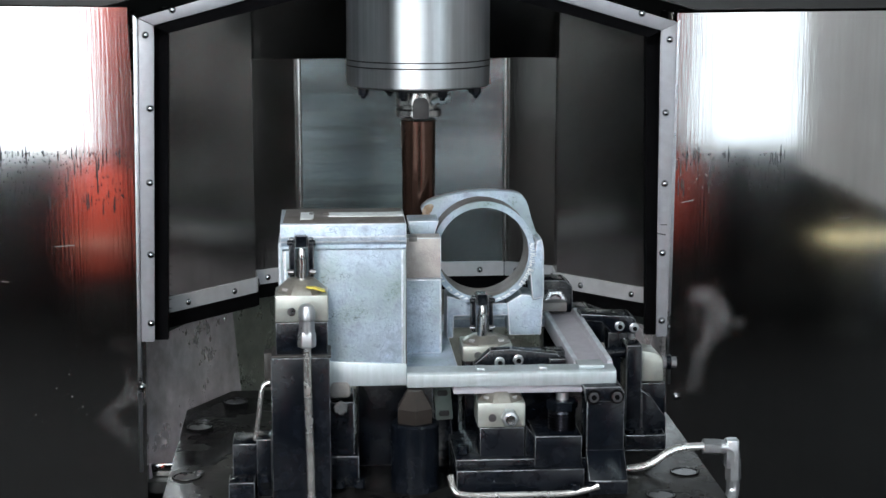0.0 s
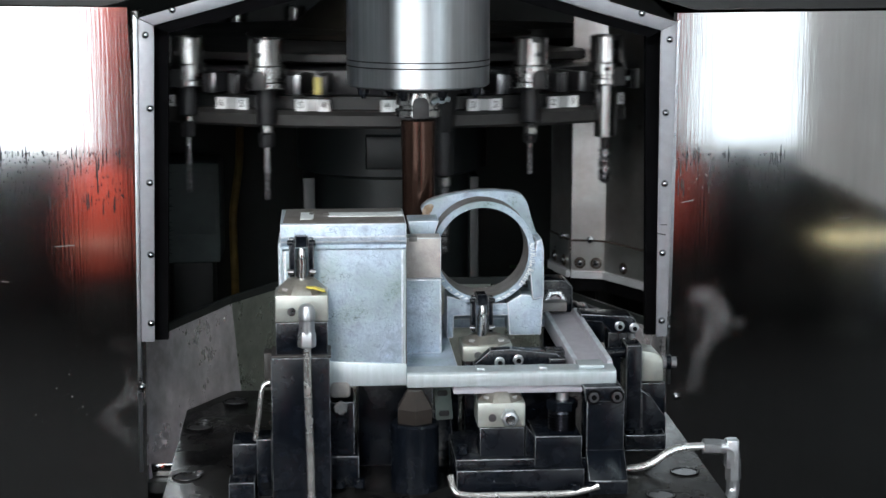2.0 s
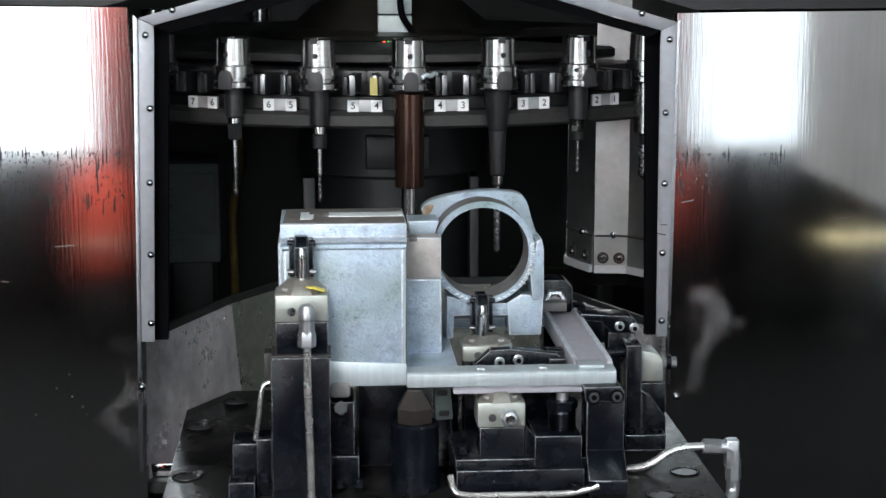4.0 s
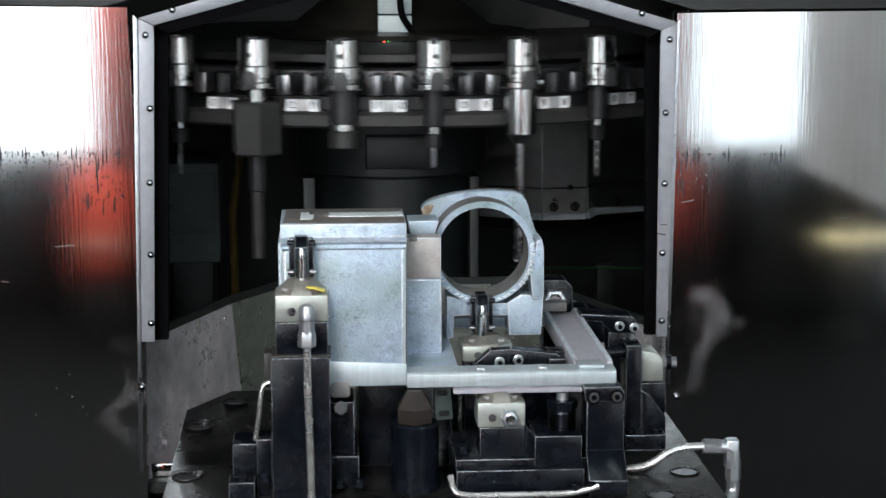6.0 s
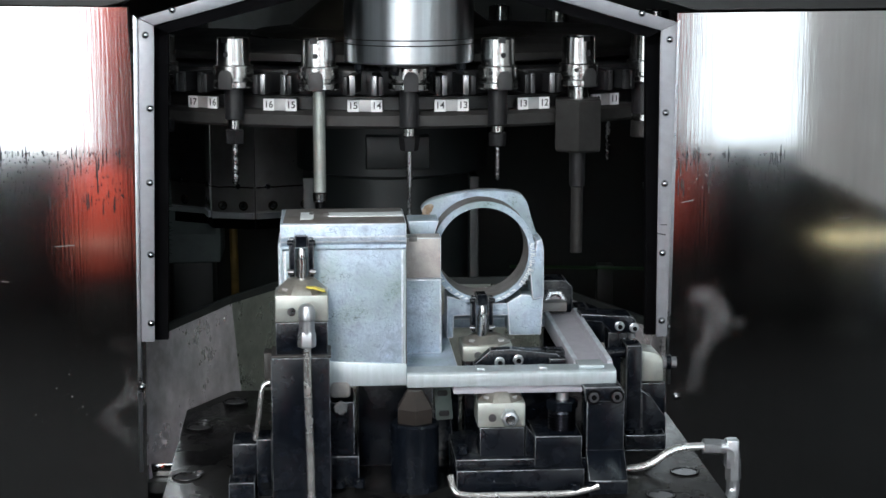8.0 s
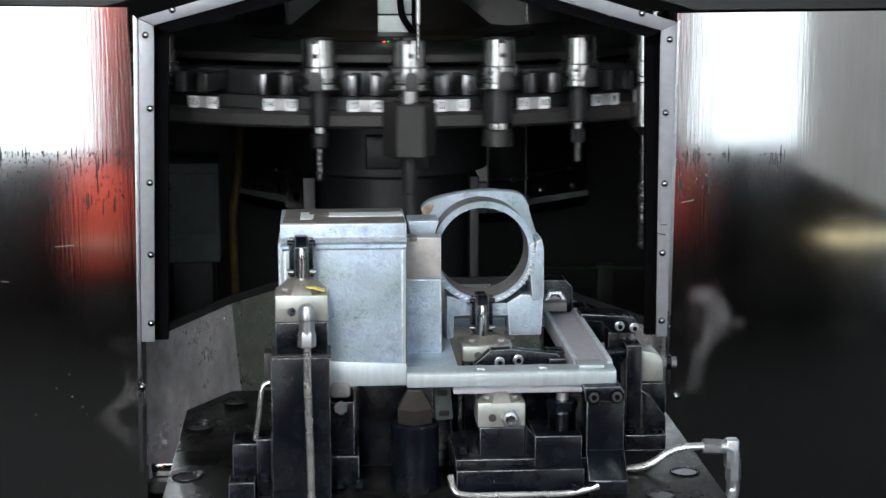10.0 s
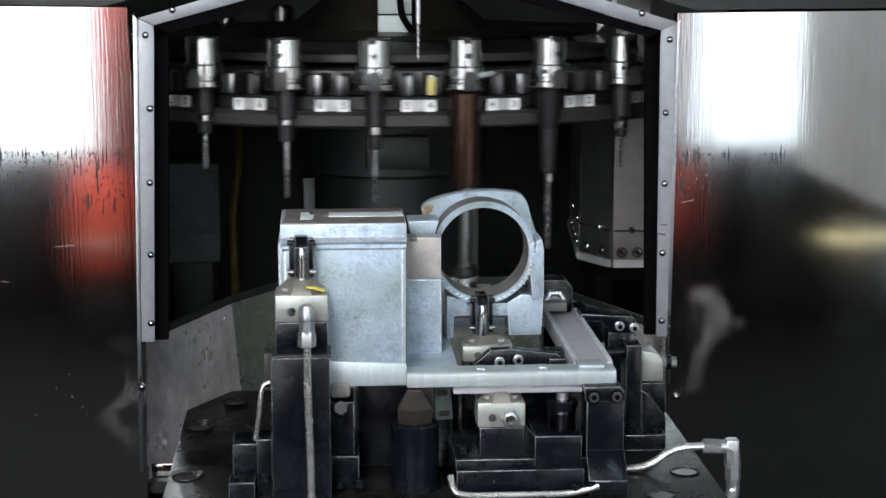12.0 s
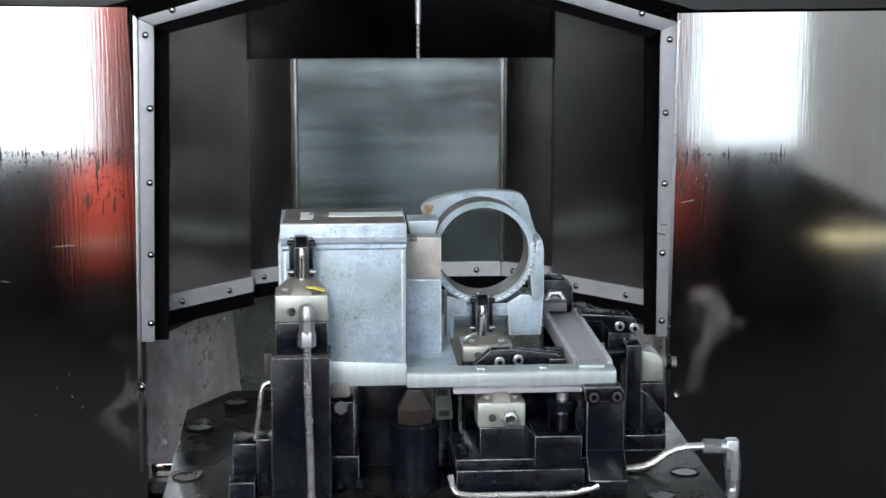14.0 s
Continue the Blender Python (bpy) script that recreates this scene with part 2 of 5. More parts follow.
# ---- mesh helpers ----
def box(bm, x0, x1, y0, y1, z0, z1, bevel=0.0):
    m = Matrix.Translation(((x0 + x1) / 2, (y0 + y1) / 2, (z0 + z1) / 2)) @ Matrix.Diagonal((x1 - x0, y1 - y0, z1 - z0, 1))
    vs = bmesh.ops.create_cube(bm, size=1, matrix=m)["verts"]
    if bevel:
        es = list({e for v in vs for e in v.link_edges})
        bmesh.ops.bevel(bm, geom=es, offset=bevel, segments=2, profile=0.5, affect="EDGES", material=1)
    return bm


def rod(bm, p0, p1, r0, r1=None, seg=20):
    p0, p1 = Vector(p0), Vector(p1)
    r1 = r0 if r1 is None else r1
    d = p1 - p0
    m = Matrix.Translation((p0 + p1) / 2) @ d.to_track_quat("Z", "Y").to_matrix().to_4x4()
    bmesh.ops.create_cone(bm, cap_ends=True, segments=seg, radius1=r0, radius2=r1, depth=d.length, matrix=m)
    return bm


def lathe(bm, profile, seg=28, at=(0, 0, 0), turn=None):
    """Profile of (radius, z), turned round z."""
    turn = turn or Matrix.Identity(4)
    m = Matrix.Translation(at) @ turn
    rings = []
    for r, z in profile:
        rings.append([bm.verts.new(m @ Vector((r * math.cos(2 * math.pi * k / seg), r * math.sin(2 * math.pi * k / seg), z))) for k in range(seg)])
    for a, b in zip(rings, rings[1:]):
        for k in range(seg):
            bm.faces.new((a[k], a[(k + 1) % seg], b[(k + 1) % seg], b[k]))
    bm.faces.new(rings[0][::-1])
    bm.faces.new(rings[-1])
    bmesh.ops.recalc_face_normals(bm, faces=bm.faces)
    return bm


def prism(bm, outline, lo, hi, axis="y", bevel=0.0):
    """Outline in the plane across the axis (x: y,z; y: x,z; z: x,y), drawn out from lo to hi."""
    def place(a, b, c):
        return {"x": (c, a, b), "y": (a, c, b), "z": (a, b, c)}[axis]
    a = [bm.verts.new(place(p, q, lo)) for p, q in outline]
    b = [bm.verts.new(place(p, q, hi)) for p, q in outline]
    n = len(outline)
    fs = [bm.faces.new(a), bm.faces.new(b[::-1])]
    for k in range(n):
        fs.append(bm.faces.new((a[k], a[(k + 1) % n], b[(k + 1) % n], b[k])))
    bmesh.ops.recalc_face_normals(bm, faces=fs)
    if bevel:
        es = list({e for f in fs for e in f.edges})
        bmesh.ops.bevel(bm, geom=es, offset=bevel, segments=2, profile=0.5, affect="EDGES", material=1)
    return bm


def frame_prism(bm, outer, inner, lo, hi):
    """Two outlines with the same count of points, in x and z: the rim between them, drawn out along y."""
    n = len(outer)
    v = [[bm.verts.new((x, y, z)) for x, z in line] for y in (lo, hi) for line in (outer, inner)]
    oa, ia, ob, ib = v
    for k in range(n):
        j = (k + 1) % n
        for q in ((oa[k], oa[j], ia[j], ia[k]), (ob[k], ib[k], ib[j], ob[j]), (oa[k], ob[k], ob[j], oa[j]), (ia[k], ia[j], ib[j], ib[k])):
            bm.faces.new(q)
    bmesh.ops.recalc_face_normals(bm, faces=bm.faces)
    return bm


def pipe(bm, points, r, seg=10, round_steps=6):
    """A round tube along the points, with rounded bends."""
    pts = [Vector(p) for p in points]
    line = [pts[0]]
    for a, b, c in zip(pts, pts[1:], pts[2:]):
        k = min(0.5, 0.03 / max((b - a).length, 1e-6)), min(0.5, 0.03 / max((c - b).length, 1e-6))
        s, e = b.lerp(a, k[0]), b.lerp(c, k[1])
        for i in range(round_steps + 1):
            t = i / round_steps
            line.append(s.lerp(b, t).lerp(b.lerp(e, t), t))
    line.append(pts[-1])
    rings = []
    up = Vector((0.31, 0.17, 0.93))
    for i, p in enumerate(line):
        d = (line[min(i + 1, len(line) - 1)] - line[max(i - 1, 0)]).normalized()
        u = (up - d * up.dot(d)).normalized()
        w = d.cross(u)
        up = u
        rings.append([bm.verts.new(p + r * (math.cos(2 * math.pi * k / seg) * u + math.sin(2 * math.pi * k / seg) * w)) for k in range(seg)])
    for a, b in zip(rings, rings[1:]):
        for k in range(seg):
            bm.faces.new((a[k], a[(k + 1) % seg], b[(k + 1) % seg], b[k]))
    bm.faces.new(rings[0][::-1])
    bm.faces.new(rings[-1])
    bmesh.ops.recalc_face_normals(bm, faces=bm.faces)
    return bm


def fluted(bm, r, z0, z1, pitch, seg=16, web=0.5):
    """A twist drill with two flutes."""
    n = max(6, int((z0 - z1) / pitch * 14))
    rings = []
    for i in range(n + 1):
        z = z0 + (z1 - z0) * i / n
        tip = min(1.0, (n - i) / 1.5) if i >= n - 1 else 1.0
        a0 = 2 * math.pi * (z0 - z) / pitch
        ring = []
        for k in range(seg):
            a = 2 * math.pi * k / seg
            rr = r * max(tip, 0.1) * (1 if math.cos(2 * a) > -0.1 else web)
            ring.append(bm.verts.new((rr * math.cos(a + a0), rr * math.sin(a + a0), z)))
        rings.append(ring)
    for a, b in zip(rings, rings[1:]):
        for k in range(seg):
            bm.faces.new((a[k], a[(k + 1) % seg], b[(k + 1) % seg], b[k]))
    bm.faces.new(rings[0][::-1])
    bm.faces.new(rings[-1])
    bmesh.ops.recalc_face_normals(bm, faces=bm.faces)
    return bm


def smooth(me, degrees=24):
    for p in me.polygons:
        p.use_smooth = True
    me.set_sharp_from_angle(angle=radians(degrees))


def mesh(name, bm, mat, round_off=True):
    me = bpy.data.meshes.new(name)
    bm.to_mesh(me)
    bm.free()
    me.materials.append(mat)
    me.materials.append(WORN.get(mat.name, mat))
    if round_off:
        smooth(me)
    return me


def part(name, bm, mat, parent, label="", at=None):
    ob = new(name, mesh(name, bm, mat))
    ob.parent = parent
    if at is not None:
        ob.matrix_basis = at
    if label:
        tagged(ob, label)
    return ob


def again(name, me, parent, at):
    ob = new(name, me)
    ob.parent, ob.matrix_basis = parent, at
    return ob


def thing(name, label, category, at=(0, 0, 0), group="", kind=""):
    ob = new(name)
    ob.empty_display_size = 0.05
    ob.location = at
    return tagged(ob, label, category, group, kind)


def solid(name, bm, mat, label, category, kind="", group=""):
    return tagged(new(name, mesh(name, bm, mat)), label, category, group, kind)


B = bmesh.new


# ---- the hall behind the camera ----
def hall():
    solid("floor", box(B(), -5, 5, -7, 3, -1.0, -0.95), FLOOR_DARK, "unseen workshop floor, near black for dark reflections", "floor", "structure")
    solid("ceiling", box(B(), -5, 5, -7, 3, 4.0, 4.1), WALL_DARK, "unseen workshop ceiling, near black for dark reflections", "ceiling", "structure")
    solid("wall_west", box(B(), -5.1, -5, -7, 3, -1, 4), SIDE_DIM, "unseen workshop wall, toned for what the steel reflects", "wall", "structure")
    solid("wall_east", box(B(), 5, 5.1, -7, 3, -1, 4), SIDE_DIM, "unseen workshop wall, toned for what the steel reflects", "wall", "structure")
    solid("wall_south", box(B(), -5, 5, -7.1, -7, -1, 4), WALL_DARK, "unseen workshop wall, toned for what the steel reflects", "wall", "structure")
    solid("wall_north", box(B(), -5, 5, 2.9, 3, -1, 4), WALL_DARK, "unseen workshop wall, toned for what the steel reflects", "wall", "structure")
    # The third, middle pane is an added light for the spindle, no known window.
    for k, (x0, x1, zw) in enumerate(((-3.3, -1.12, -.16), (1.48, 2.40, -.16), (-.98, 1.28, .75), (2.52, 3.25, -.80))):
        w = tagged(thing("window_%d" % (k + 1), "bright unseen pane standing for workshop daylight", "window"), kind="structure")
        part("pane", box(B(), x0, x1, -4.52, -4.5, zw, 2.4), WINDOW_LIGHT, w)
        part("window_frame", frame_prism(B(), [(x0 - .05, zw - .05), (x1 + .05, zw - .05), (x1 + .05, 2.45), (x0 - .05, 2.45)], [(x0, zw), (x1, zw), (x1, 2.4), (x0, 2.4)], -4.53, -4.48), DARK_BODY, w)
    c = thing("machine_cabinet", "red painted cabinet beside the bright window", "cabinet", (-1.10, -4.3, -0.95))
    part("body", box(B(), -.10, .12, -.1, .15, .30, .76, .02), RED_PAINT, c)
    part("band", box(B(), -.098, .118, .151, .155, .415, .465, .002), PINK_BAND, c, "pale pink painted band")
    part("plinth", box(B(), -.09, .11, -.09, .14, 0, .298, .01), DARK_BODY, c)
    part("tower", box(B(), .0, .12, -.1, .15, .762, 3.0, .02), RED_PAINT, c)
    c = thing("machine_cabinet", "tall red painted cabinet between two bright windows", "cabinet", (1.25, -4.3, -0.95))
    part("body", box(B(), -.17, .20, -.1, .15, .40, .76, .012), RED_PAINT, c)
    part("plinth", box(B(), -.16, .19, -.09, .14, 0, .398, .006), DARK_BODY, c)
    part("tower", box(B(), -.17, .10, -.1, .15, .762, 1.75, .012), RED_PAINT, c)
    c = thing("work_light", "low warm light bar on a dark stand in the hall", "lamp", (2.15, -4.2, -0.95))
    part("light_bar", box(B(), -.13, .16, -.02, .02, .408, .430, .004), LAMP_LIGHT, c, "glowing warm light bar")
    part("stand", rod(B(), (0, 0, 0), (0, 0, .404), .012), DARK_BODY, c)
    part("foot", lathe(B(), [(.09, 0), (.09, .01), (.02, .016)], 20), DARK_BODY, c)
    # unseen pale panels, added for the grey reflections in the steel sheets
    solid("wall_chamber_left", box(B(), -.90, -.86, -.5, .198, .30, 1.9), REFLECTOR_GREY, "unseen pale panel added for grey reflections in the steel", "wall", "structure")
    solid("wall_chamber_right", box(B(), 1.14, 1.18, -1.5, .198, .15, 1.9), REFLECTOR_GREY, "unseen pale panel added for grey reflections in the steel", "wall", "structure")


hall()


# ---- machine walls ----
GY = 0.20                                   # front face of the walls round the carousel window


def screw_mesh():
    return mesh("screw", lathe(B(), [(.0, .0048), (.0025, .0044), (.0045, .0032), (.0058, .0014), (.0062, 0), (.0062, -.002)][::-1], 18, turn=Matrix.Rotation(radians(90), 4, "X")), SCREW_STEEL)


SCREW = screw_mesh()


def walls():
    wl = solid("wall_left", prism(B(), [(-1.9, -.95), (-.474, -.95), (-.452, .12), (-.467, .652), (-1.9, .668)], GY + .002, GY + .03), STAINLESS, "brushed stainless steel chamber wall with blurred reflections", "wall", "structure")
    wr = solid("wall_right", prism(B(), [(1.9, -.95), (.470, -.95), (.440, .07), (.447, .640), (1.9, .652)], GY + .002, GY + .03), STAINLESS, "brushed stainless steel chamber wall with blurred reflections", "wall", "structure")
    for w, spots in ((wl, [(-.462, .010), (-.49, -.35)]), (wr, [(.461, -.024), (.49, -.35)])):
        for x, z in spots:
            again("screw", SCREW, w, pose(x, GY, z))
    # scratches and bright specks on the sheets
    rnd = random.Random(21)
    for w, marks, x0, x1 in ((wl, [(-.600, .2545, .034, .0018), (-.690, .196, .012, -.001)], -.68, -.48), (wr, [(.735, .2875, .026, .0012), (.462, .318, .020, .004)], .48, .80)):
        for x, z, long, rise in marks:
            part("scratch", prism(B(), [(x, z), (x + long, z + rise), (x + long, z + rise + .0008), (x, z + .0009)], GY + .0012, GY + .0019), SPECK, w, "thin pale scratch")
        bm = B()
        for k in range(16):
            x, z, r = rnd.uniform(x0, x1), rnd.uniform(-.05, .34), rnd.uniform(.0004, .0010)
            rod(bm, (x, GY + .0019, z), (x, GY + .0012, z), r, seg=7)
        part("specks", bm, SPECK, w, "tiny bright specks")
    solid("wall_lintel_left", prism(B(), [(-1.9, .672), (-.50, .655), (-.28, .712), (-.28, 2.2), (-1.9, 2.2)], GY + .004, GY + .05), DARK_BODY, "dark painted machine wall over the window", "wall", "structure")
    solid("wall_lintel_right", prism(B(), [(1.9, .656), (.48, .645), (.24, .712), (.24, 2.2), (1.9, 2.2)], GY + .004, GY + .05), DARK_BODY, "dark painted machine wall over the window", "wall", "structure")
    solid("wall_back", box(B(), -1.9, 1.9, 1.95, 2.0, -.95, 2.2), DARK_BODY, "dark back wall of the machine", "wall", "structure")
    solid("wall_back_left", box(B(), -1.95, -1.9, .2, 2.0, -.95, 2.2), DARK_BODY, "dark side wall of the machine", "wall", "structure")
    solid("wall_back_right", box(B(), 1.9, 1.95, .2, 2.0, -.95, 2.2), DARK_BODY, "dark side wall of the machine", "wall", "structure")
    solid("machine_roof", box(B(), -1.95, 1.95, .25, 2.0, 2.2, 2.25), DARK_BODY, "dark machine roof over the carousel", "roof", "structure")


walls()


def window_trim():
    t = tagged(thing("window_trim", "grey metal trim strips with screws round the carousel window", "trim"), kind="structure")
    y0, y1 = GY - .004, GY
    part("strip", prism(B(), [(-.460, .090), (-.438, .090), (-.424, .600), (-.424, .622), (-.449, .634)], y0, y1, bevel=.001), WINDOW_TRIM, t)
    part("strip", prism(B(), [(.441, .085), (.422, .085), (.418, .595), (.419, .610), (.446, .624)], y0, y1, bevel=.001), WINDOW_TRIM, t)
    part("strip", prism(B(), [(-.449, .635), (-.424, .623), (-.19, .686), (-.19, .708)], y0, y1, bevel=.001), WINDOW_TRIM, t)
    part("strip", prism(B(), [(.447, .625), (.420, .611), (.17, .684), (.17, .708)], y0, y1, bevel=.001), WINDOW_TRIM, t)
    for x, z in [(-.438, .607), (-.434, .486), (-.438, .362), (-.440, .240), (-.443, .122), (-.393, .648), (.434, .596), (.430, .473), (.431, .352), (.430, .232), (.431, .113), (.386, .640)]:
        again("screw", SCREW, t, pose(x, y0, z))
    for q in ([(-.424, .621), (-.400, .610), (-.19, .664), (-.19, .685)], [(.420, .610), (.398, .600), (.17, .664), (.17, .683)]):
        part("rubber_seal", prism(B(), q, GY + .001, GY + .05), RUBBER, t)
    for q in ([(-.470, -.14), (-.464, -.14), (-.4605, .10), (-.4500, .633), (-.4575, .64), (-.467, .10)], [(.450, .0), (.445, .0), (.4415, .09), (.4465, .622), (.4515, .63), (.447, .09)]):
        part("edge_lip", prism(B(), q, GY - .003, GY + .001, bevel=.0006), EDGE_STEEL, t, "bright folded sheet edge")
    for q in ([(.4246, .2806), (.4364, .2805), (.4364, .2818), (.4246, .2818)], [(.4185, .2655), (.4348, .2625), (.4348, .2645), (.4185, .2675)]):
        part("ink_mark", prism(B(), q, y0 - .0008, y0 - .0002), INK, t, "black felt pen mark")
    part("rubber_seal", prism(B(), [(-.450, .085), (-.418, .085), (-.404, .60), (-.404, .628), (-.449, .628)], GY + .032, GY + .05), RUBBER, t, "black rubber sealing lip")
    part("rubber_seal", prism(B(), [(.445, .08), (.410, .08), (.400, .60), (.400, .618), (.446, .618)], GY + .032, GY + .05), RUBBER, t, "black rubber sealing lip")
    rnd = random.Random(9)
    bm = B()
    z = .11
    while z < .57:
        x = -.418 + .014 * (z - .085) / .515
        prism(bm, [(x - .003, z), (x + rnd.uniform(.001, .008), z + rnd.uniform(-.001, .003)), (x - .003, z + .0022)], GY + .046, GY + .0475)
        z += rnd.uniform(.003, .012)
    part("brush", bm, RUBBER, t, "ragged black brush edge")


window_trim()


def sheet(bm, p, q, z0, z1, thick, lean=0.0):
    """A sheet from p to q in plan, upright or with its foot drawn forward."""
    d = (Vector((*q, 0)) - Vector((*p, 0))).normalized()
    n = Vector((-d.y, d.x, 0)) * thick
    base = [Vector((*p, 0)), Vector((*q, 0)), Vector((*q, 0)) + n, Vector((*p, 0)) + n]
    lo = [bm.verts.new(v + Vector((0, 0, z0)) - n.normalized() * lean) for v in base]
    hi = [bm.verts.new(v + Vector((0, 0, z1))) for v in base]
    bm.faces.new(lo[::-1]), bm.faces.new(hi)
    for j in range(4):
        bm.faces.new((lo[j], lo[(j + 1) % 4], hi[(j + 1) % 4], hi[j]))
    bmesh.ops.recalc_face_normals(bm, faces=bm.faces)
    return bm


def lower_covers():
    # folded fixed covers below the shield, along the same line
    plan = [(-.486, .245), (-.329, .610), (-.228, .765), (.228, .765), (.329, .610), (.486, .245)]
    for k in range(5):
        nm = "wall_cover_%d" % (k + 1)
        w = solid(nm, sheet(B(), plan[k], plan[k + 1], -.17, .066, .003, .022 if k in (0, 4) else 0), COVER_SHEEN if k in (0, 4) else COVER_SHADED, "mottled stainless cover below the carousel shield, sheen and shade in its colour", "cover", "structure")
        part("fold", sheet(B(), plan[k], plan[k + 1], .0665, .080, .008), COLUMN, w, "dark folded upper edge")
    solid("floor_chip_tray", box(B(), -.47, .47, .235, .80, -.19, -.17), DARK_BODY, "dark oily chip tray behind the fixture plate", "tray", "structure")
    solid("tray_edge", box(B(), -.468, -.40, .262, .270, -.169, -.146, .002), STAINLESS, "bright folded edge of the chip tray", "tray", "structure")


lower_covers()


def droplets(name, x0, x1, z0, z1, count, seed):
    """Coolant drops and short runs on a wall, denser towards the top of the patch."""
    rnd = random.Random(seed)
    bm = B()
    for k in range(count):
        x, z = rnd.uniform(x0, x1), z1 - (z1 - z0) * rnd.random() ** 1.7
        r = rnd.uniform(.0007, .0019)
        h = r * (rnd.uniform(1.0, 1.8) if rnd.random() < .8 else rnd.uniform(4, 14))
        ring = [bm.verts.new((x + r * math.cos(a) * (1 if math.sin(a) < 0 else .7), GY + .0021, z + h * math.sin(a))) for a in [math.tau * q / 8 for q in range(8)]]
        tip = bm.verts.new((x, GY + .0021 - r * .6, z - h * .2))
        for q in range(8):
            bm.faces.new((ring[q], ring[(q + 1) % 8], tip))
    bmesh.ops.recalc_face_normals(bm, faces=bm.faces)
    solid(name, bm, DROPLET, "coolant droplets and runs on the stainless wall", "droplets", "stuff")


droplets("coolant_droplets", -.70, -.470, .320, .415, 330, 3)
droplets("coolant_droplets", .452, .64, .340, .402, 210, 4)


# ---- inside of the carousel ----
GREEN_RAIL = material("green_rail", (0.012, 0.06, 0.012), 0.5)
BOX_GREY = material("dull_box_grey", (0.10, 0.12, 0.12), 0.6, 0, 0.2, 12)
OLD_YELLOW = material("old_yellow", (0.16, 0.10, 0.02), 0.6, 0, 0.4, 20)

def column():
    c = thing("carousel_column", "dark oily central column under the tool carousel", "column", (0, AXIS_Y, -.95))
    part("post", lathe(B(), [(.20, 0), (.20, .05), (.172, .06), (.172, 1.22), (.205, 1.23), (.205, 1.33), (.15, 1.34), (.15, 1.55)], 40), COLUMN, c)
    part("collar", box(B(), -.062, .068, -.235, -.16, 1.25, 1.318, .004), COLUMN, c, "square grey clamp block on the column")
    part("rib", box(B(), -.192, -.166, -.13, .0, .2, 1.22, .003), COLUMN, c)
    part("rib", box(B(), .158, .178, -.13, .0, .2, 1.22, .003), COLUMN, c)
    cab = thing("electrical_box", "dull grey-green box behind the carousel", "box", (-.471, 1.60, -.95))
    part("body", box(B(), -.070, .070, -.1, .1, .929, 1.174, .006), BOX_GREY, cab)
    part("stand", box(B(), -.05, .05, -.08, .08, 0, .9285, .006), DARK_BODY, cab)
    part("door", box(B(), -.060, .060, -.104, -.1, 1.00, 1.15, .002), BOX_GREY, cab)
    s = thing("sensor_box", "pale grey sensor box with a red lamp above the carousel", "sensor", (-.002, .795, .561))
    part("body", box(B(), -.034, .034, 0, .045, 0, .049, .003), SENSOR, s)
    part("bracket", box(B(), -.034, .034, .006, .04, .052, .50, .003), SENSOR, s)
    part("cable", pipe(B(), [(.012, -.006, .5), (.010, -.008, .055), (.022, -.012, .035), (.047, -.008, .0), (.050, .0, -.03)], .0065), RUBBER, s, "black cable")
    part("red_lamp", lathe(B(), [(.0026, -.004), (.0026, .003)], 10, (-.022, .01, -.005)), RED_LED, s, "small red indicator lamp")
    part("green_lamp", lathe(B(), [(.0018, -.004), (.0018, .003)], 10, (-.013, .01, -.004)), GREEN_LED, s)
    part("plug", box(B(), -.012, .016, .005, .03, -.016, -.001, .002), SENSOR, s)
    part("proximity_block", box(B(), -.066, -.016, -.245, -.17, 1.412, 1.456, .004), SENSOR, c, "pale grey proximity switch block")
    g = thing("guide_rail", "thin green and brown rail far behind the carousel", "rail", (.55, 1.5, -.04))
    part("rail", rod(B(), (-.24, 0, 0), (.20, 0, -.012), .004, seg=10), GREEN_RAIL, g)
    part("stand", box(B(), -.02, .02, .01, .04, -.91, 0, .004), DARK_BODY, g)
    y = thing("yellow_hose", "dull yellow hose hanging behind the carousel", "hose", (-.366, 1.5, 0))
    part("hose", pipe(B(), [(.018, 0, .31), (.014, .01, .22), (-.004, .0, .10), (-.002, 0, -.04), (0, .0, -.95)], .010, 10), OLD_YELLOW, y)


column()


# ---- the carousel ----
N_TOOLS = 24
Z_GAUGE = 0.5467                            # top of the holder flange when it hangs in its pocket


def pocket_angle(i):
    """Degrees of pocket i round the axis, from the front towards +x, when the carousel stands at centre 0."""
    return -i * STEP


def ring_at(i, r, z):
    a = radians(pocket_angle(i))
    return Vector((r * math.sin(a), -r * math.cos(a), z))


def arc(bm, profile, a0, a1, seg=96):
    """A profile of (radius, z) swept round the axis from angle a0 to a1, in degrees from the front."""
    rings = []
    for k in range(seg + 1):
        a = radians(a0 + (a1 - a0) * k / seg)
        rings.append([bm.verts.new((r * math.sin(a), -r * math.cos(a), z)) for r, z in profile])
    n = len(profile)
    for a, b in zip(rings, rings[1:]):
        for k in range(n):
            bm.faces.new((a[k], a[(k + 1) % n], b[(k + 1) % n], b[k]))
    bm.faces.new(rings[0][::-1])
    bm.faces.new(rings[-1])
    bmesh.ops.recalc_face_normals(bm, faces=bm.faces)
    return bm


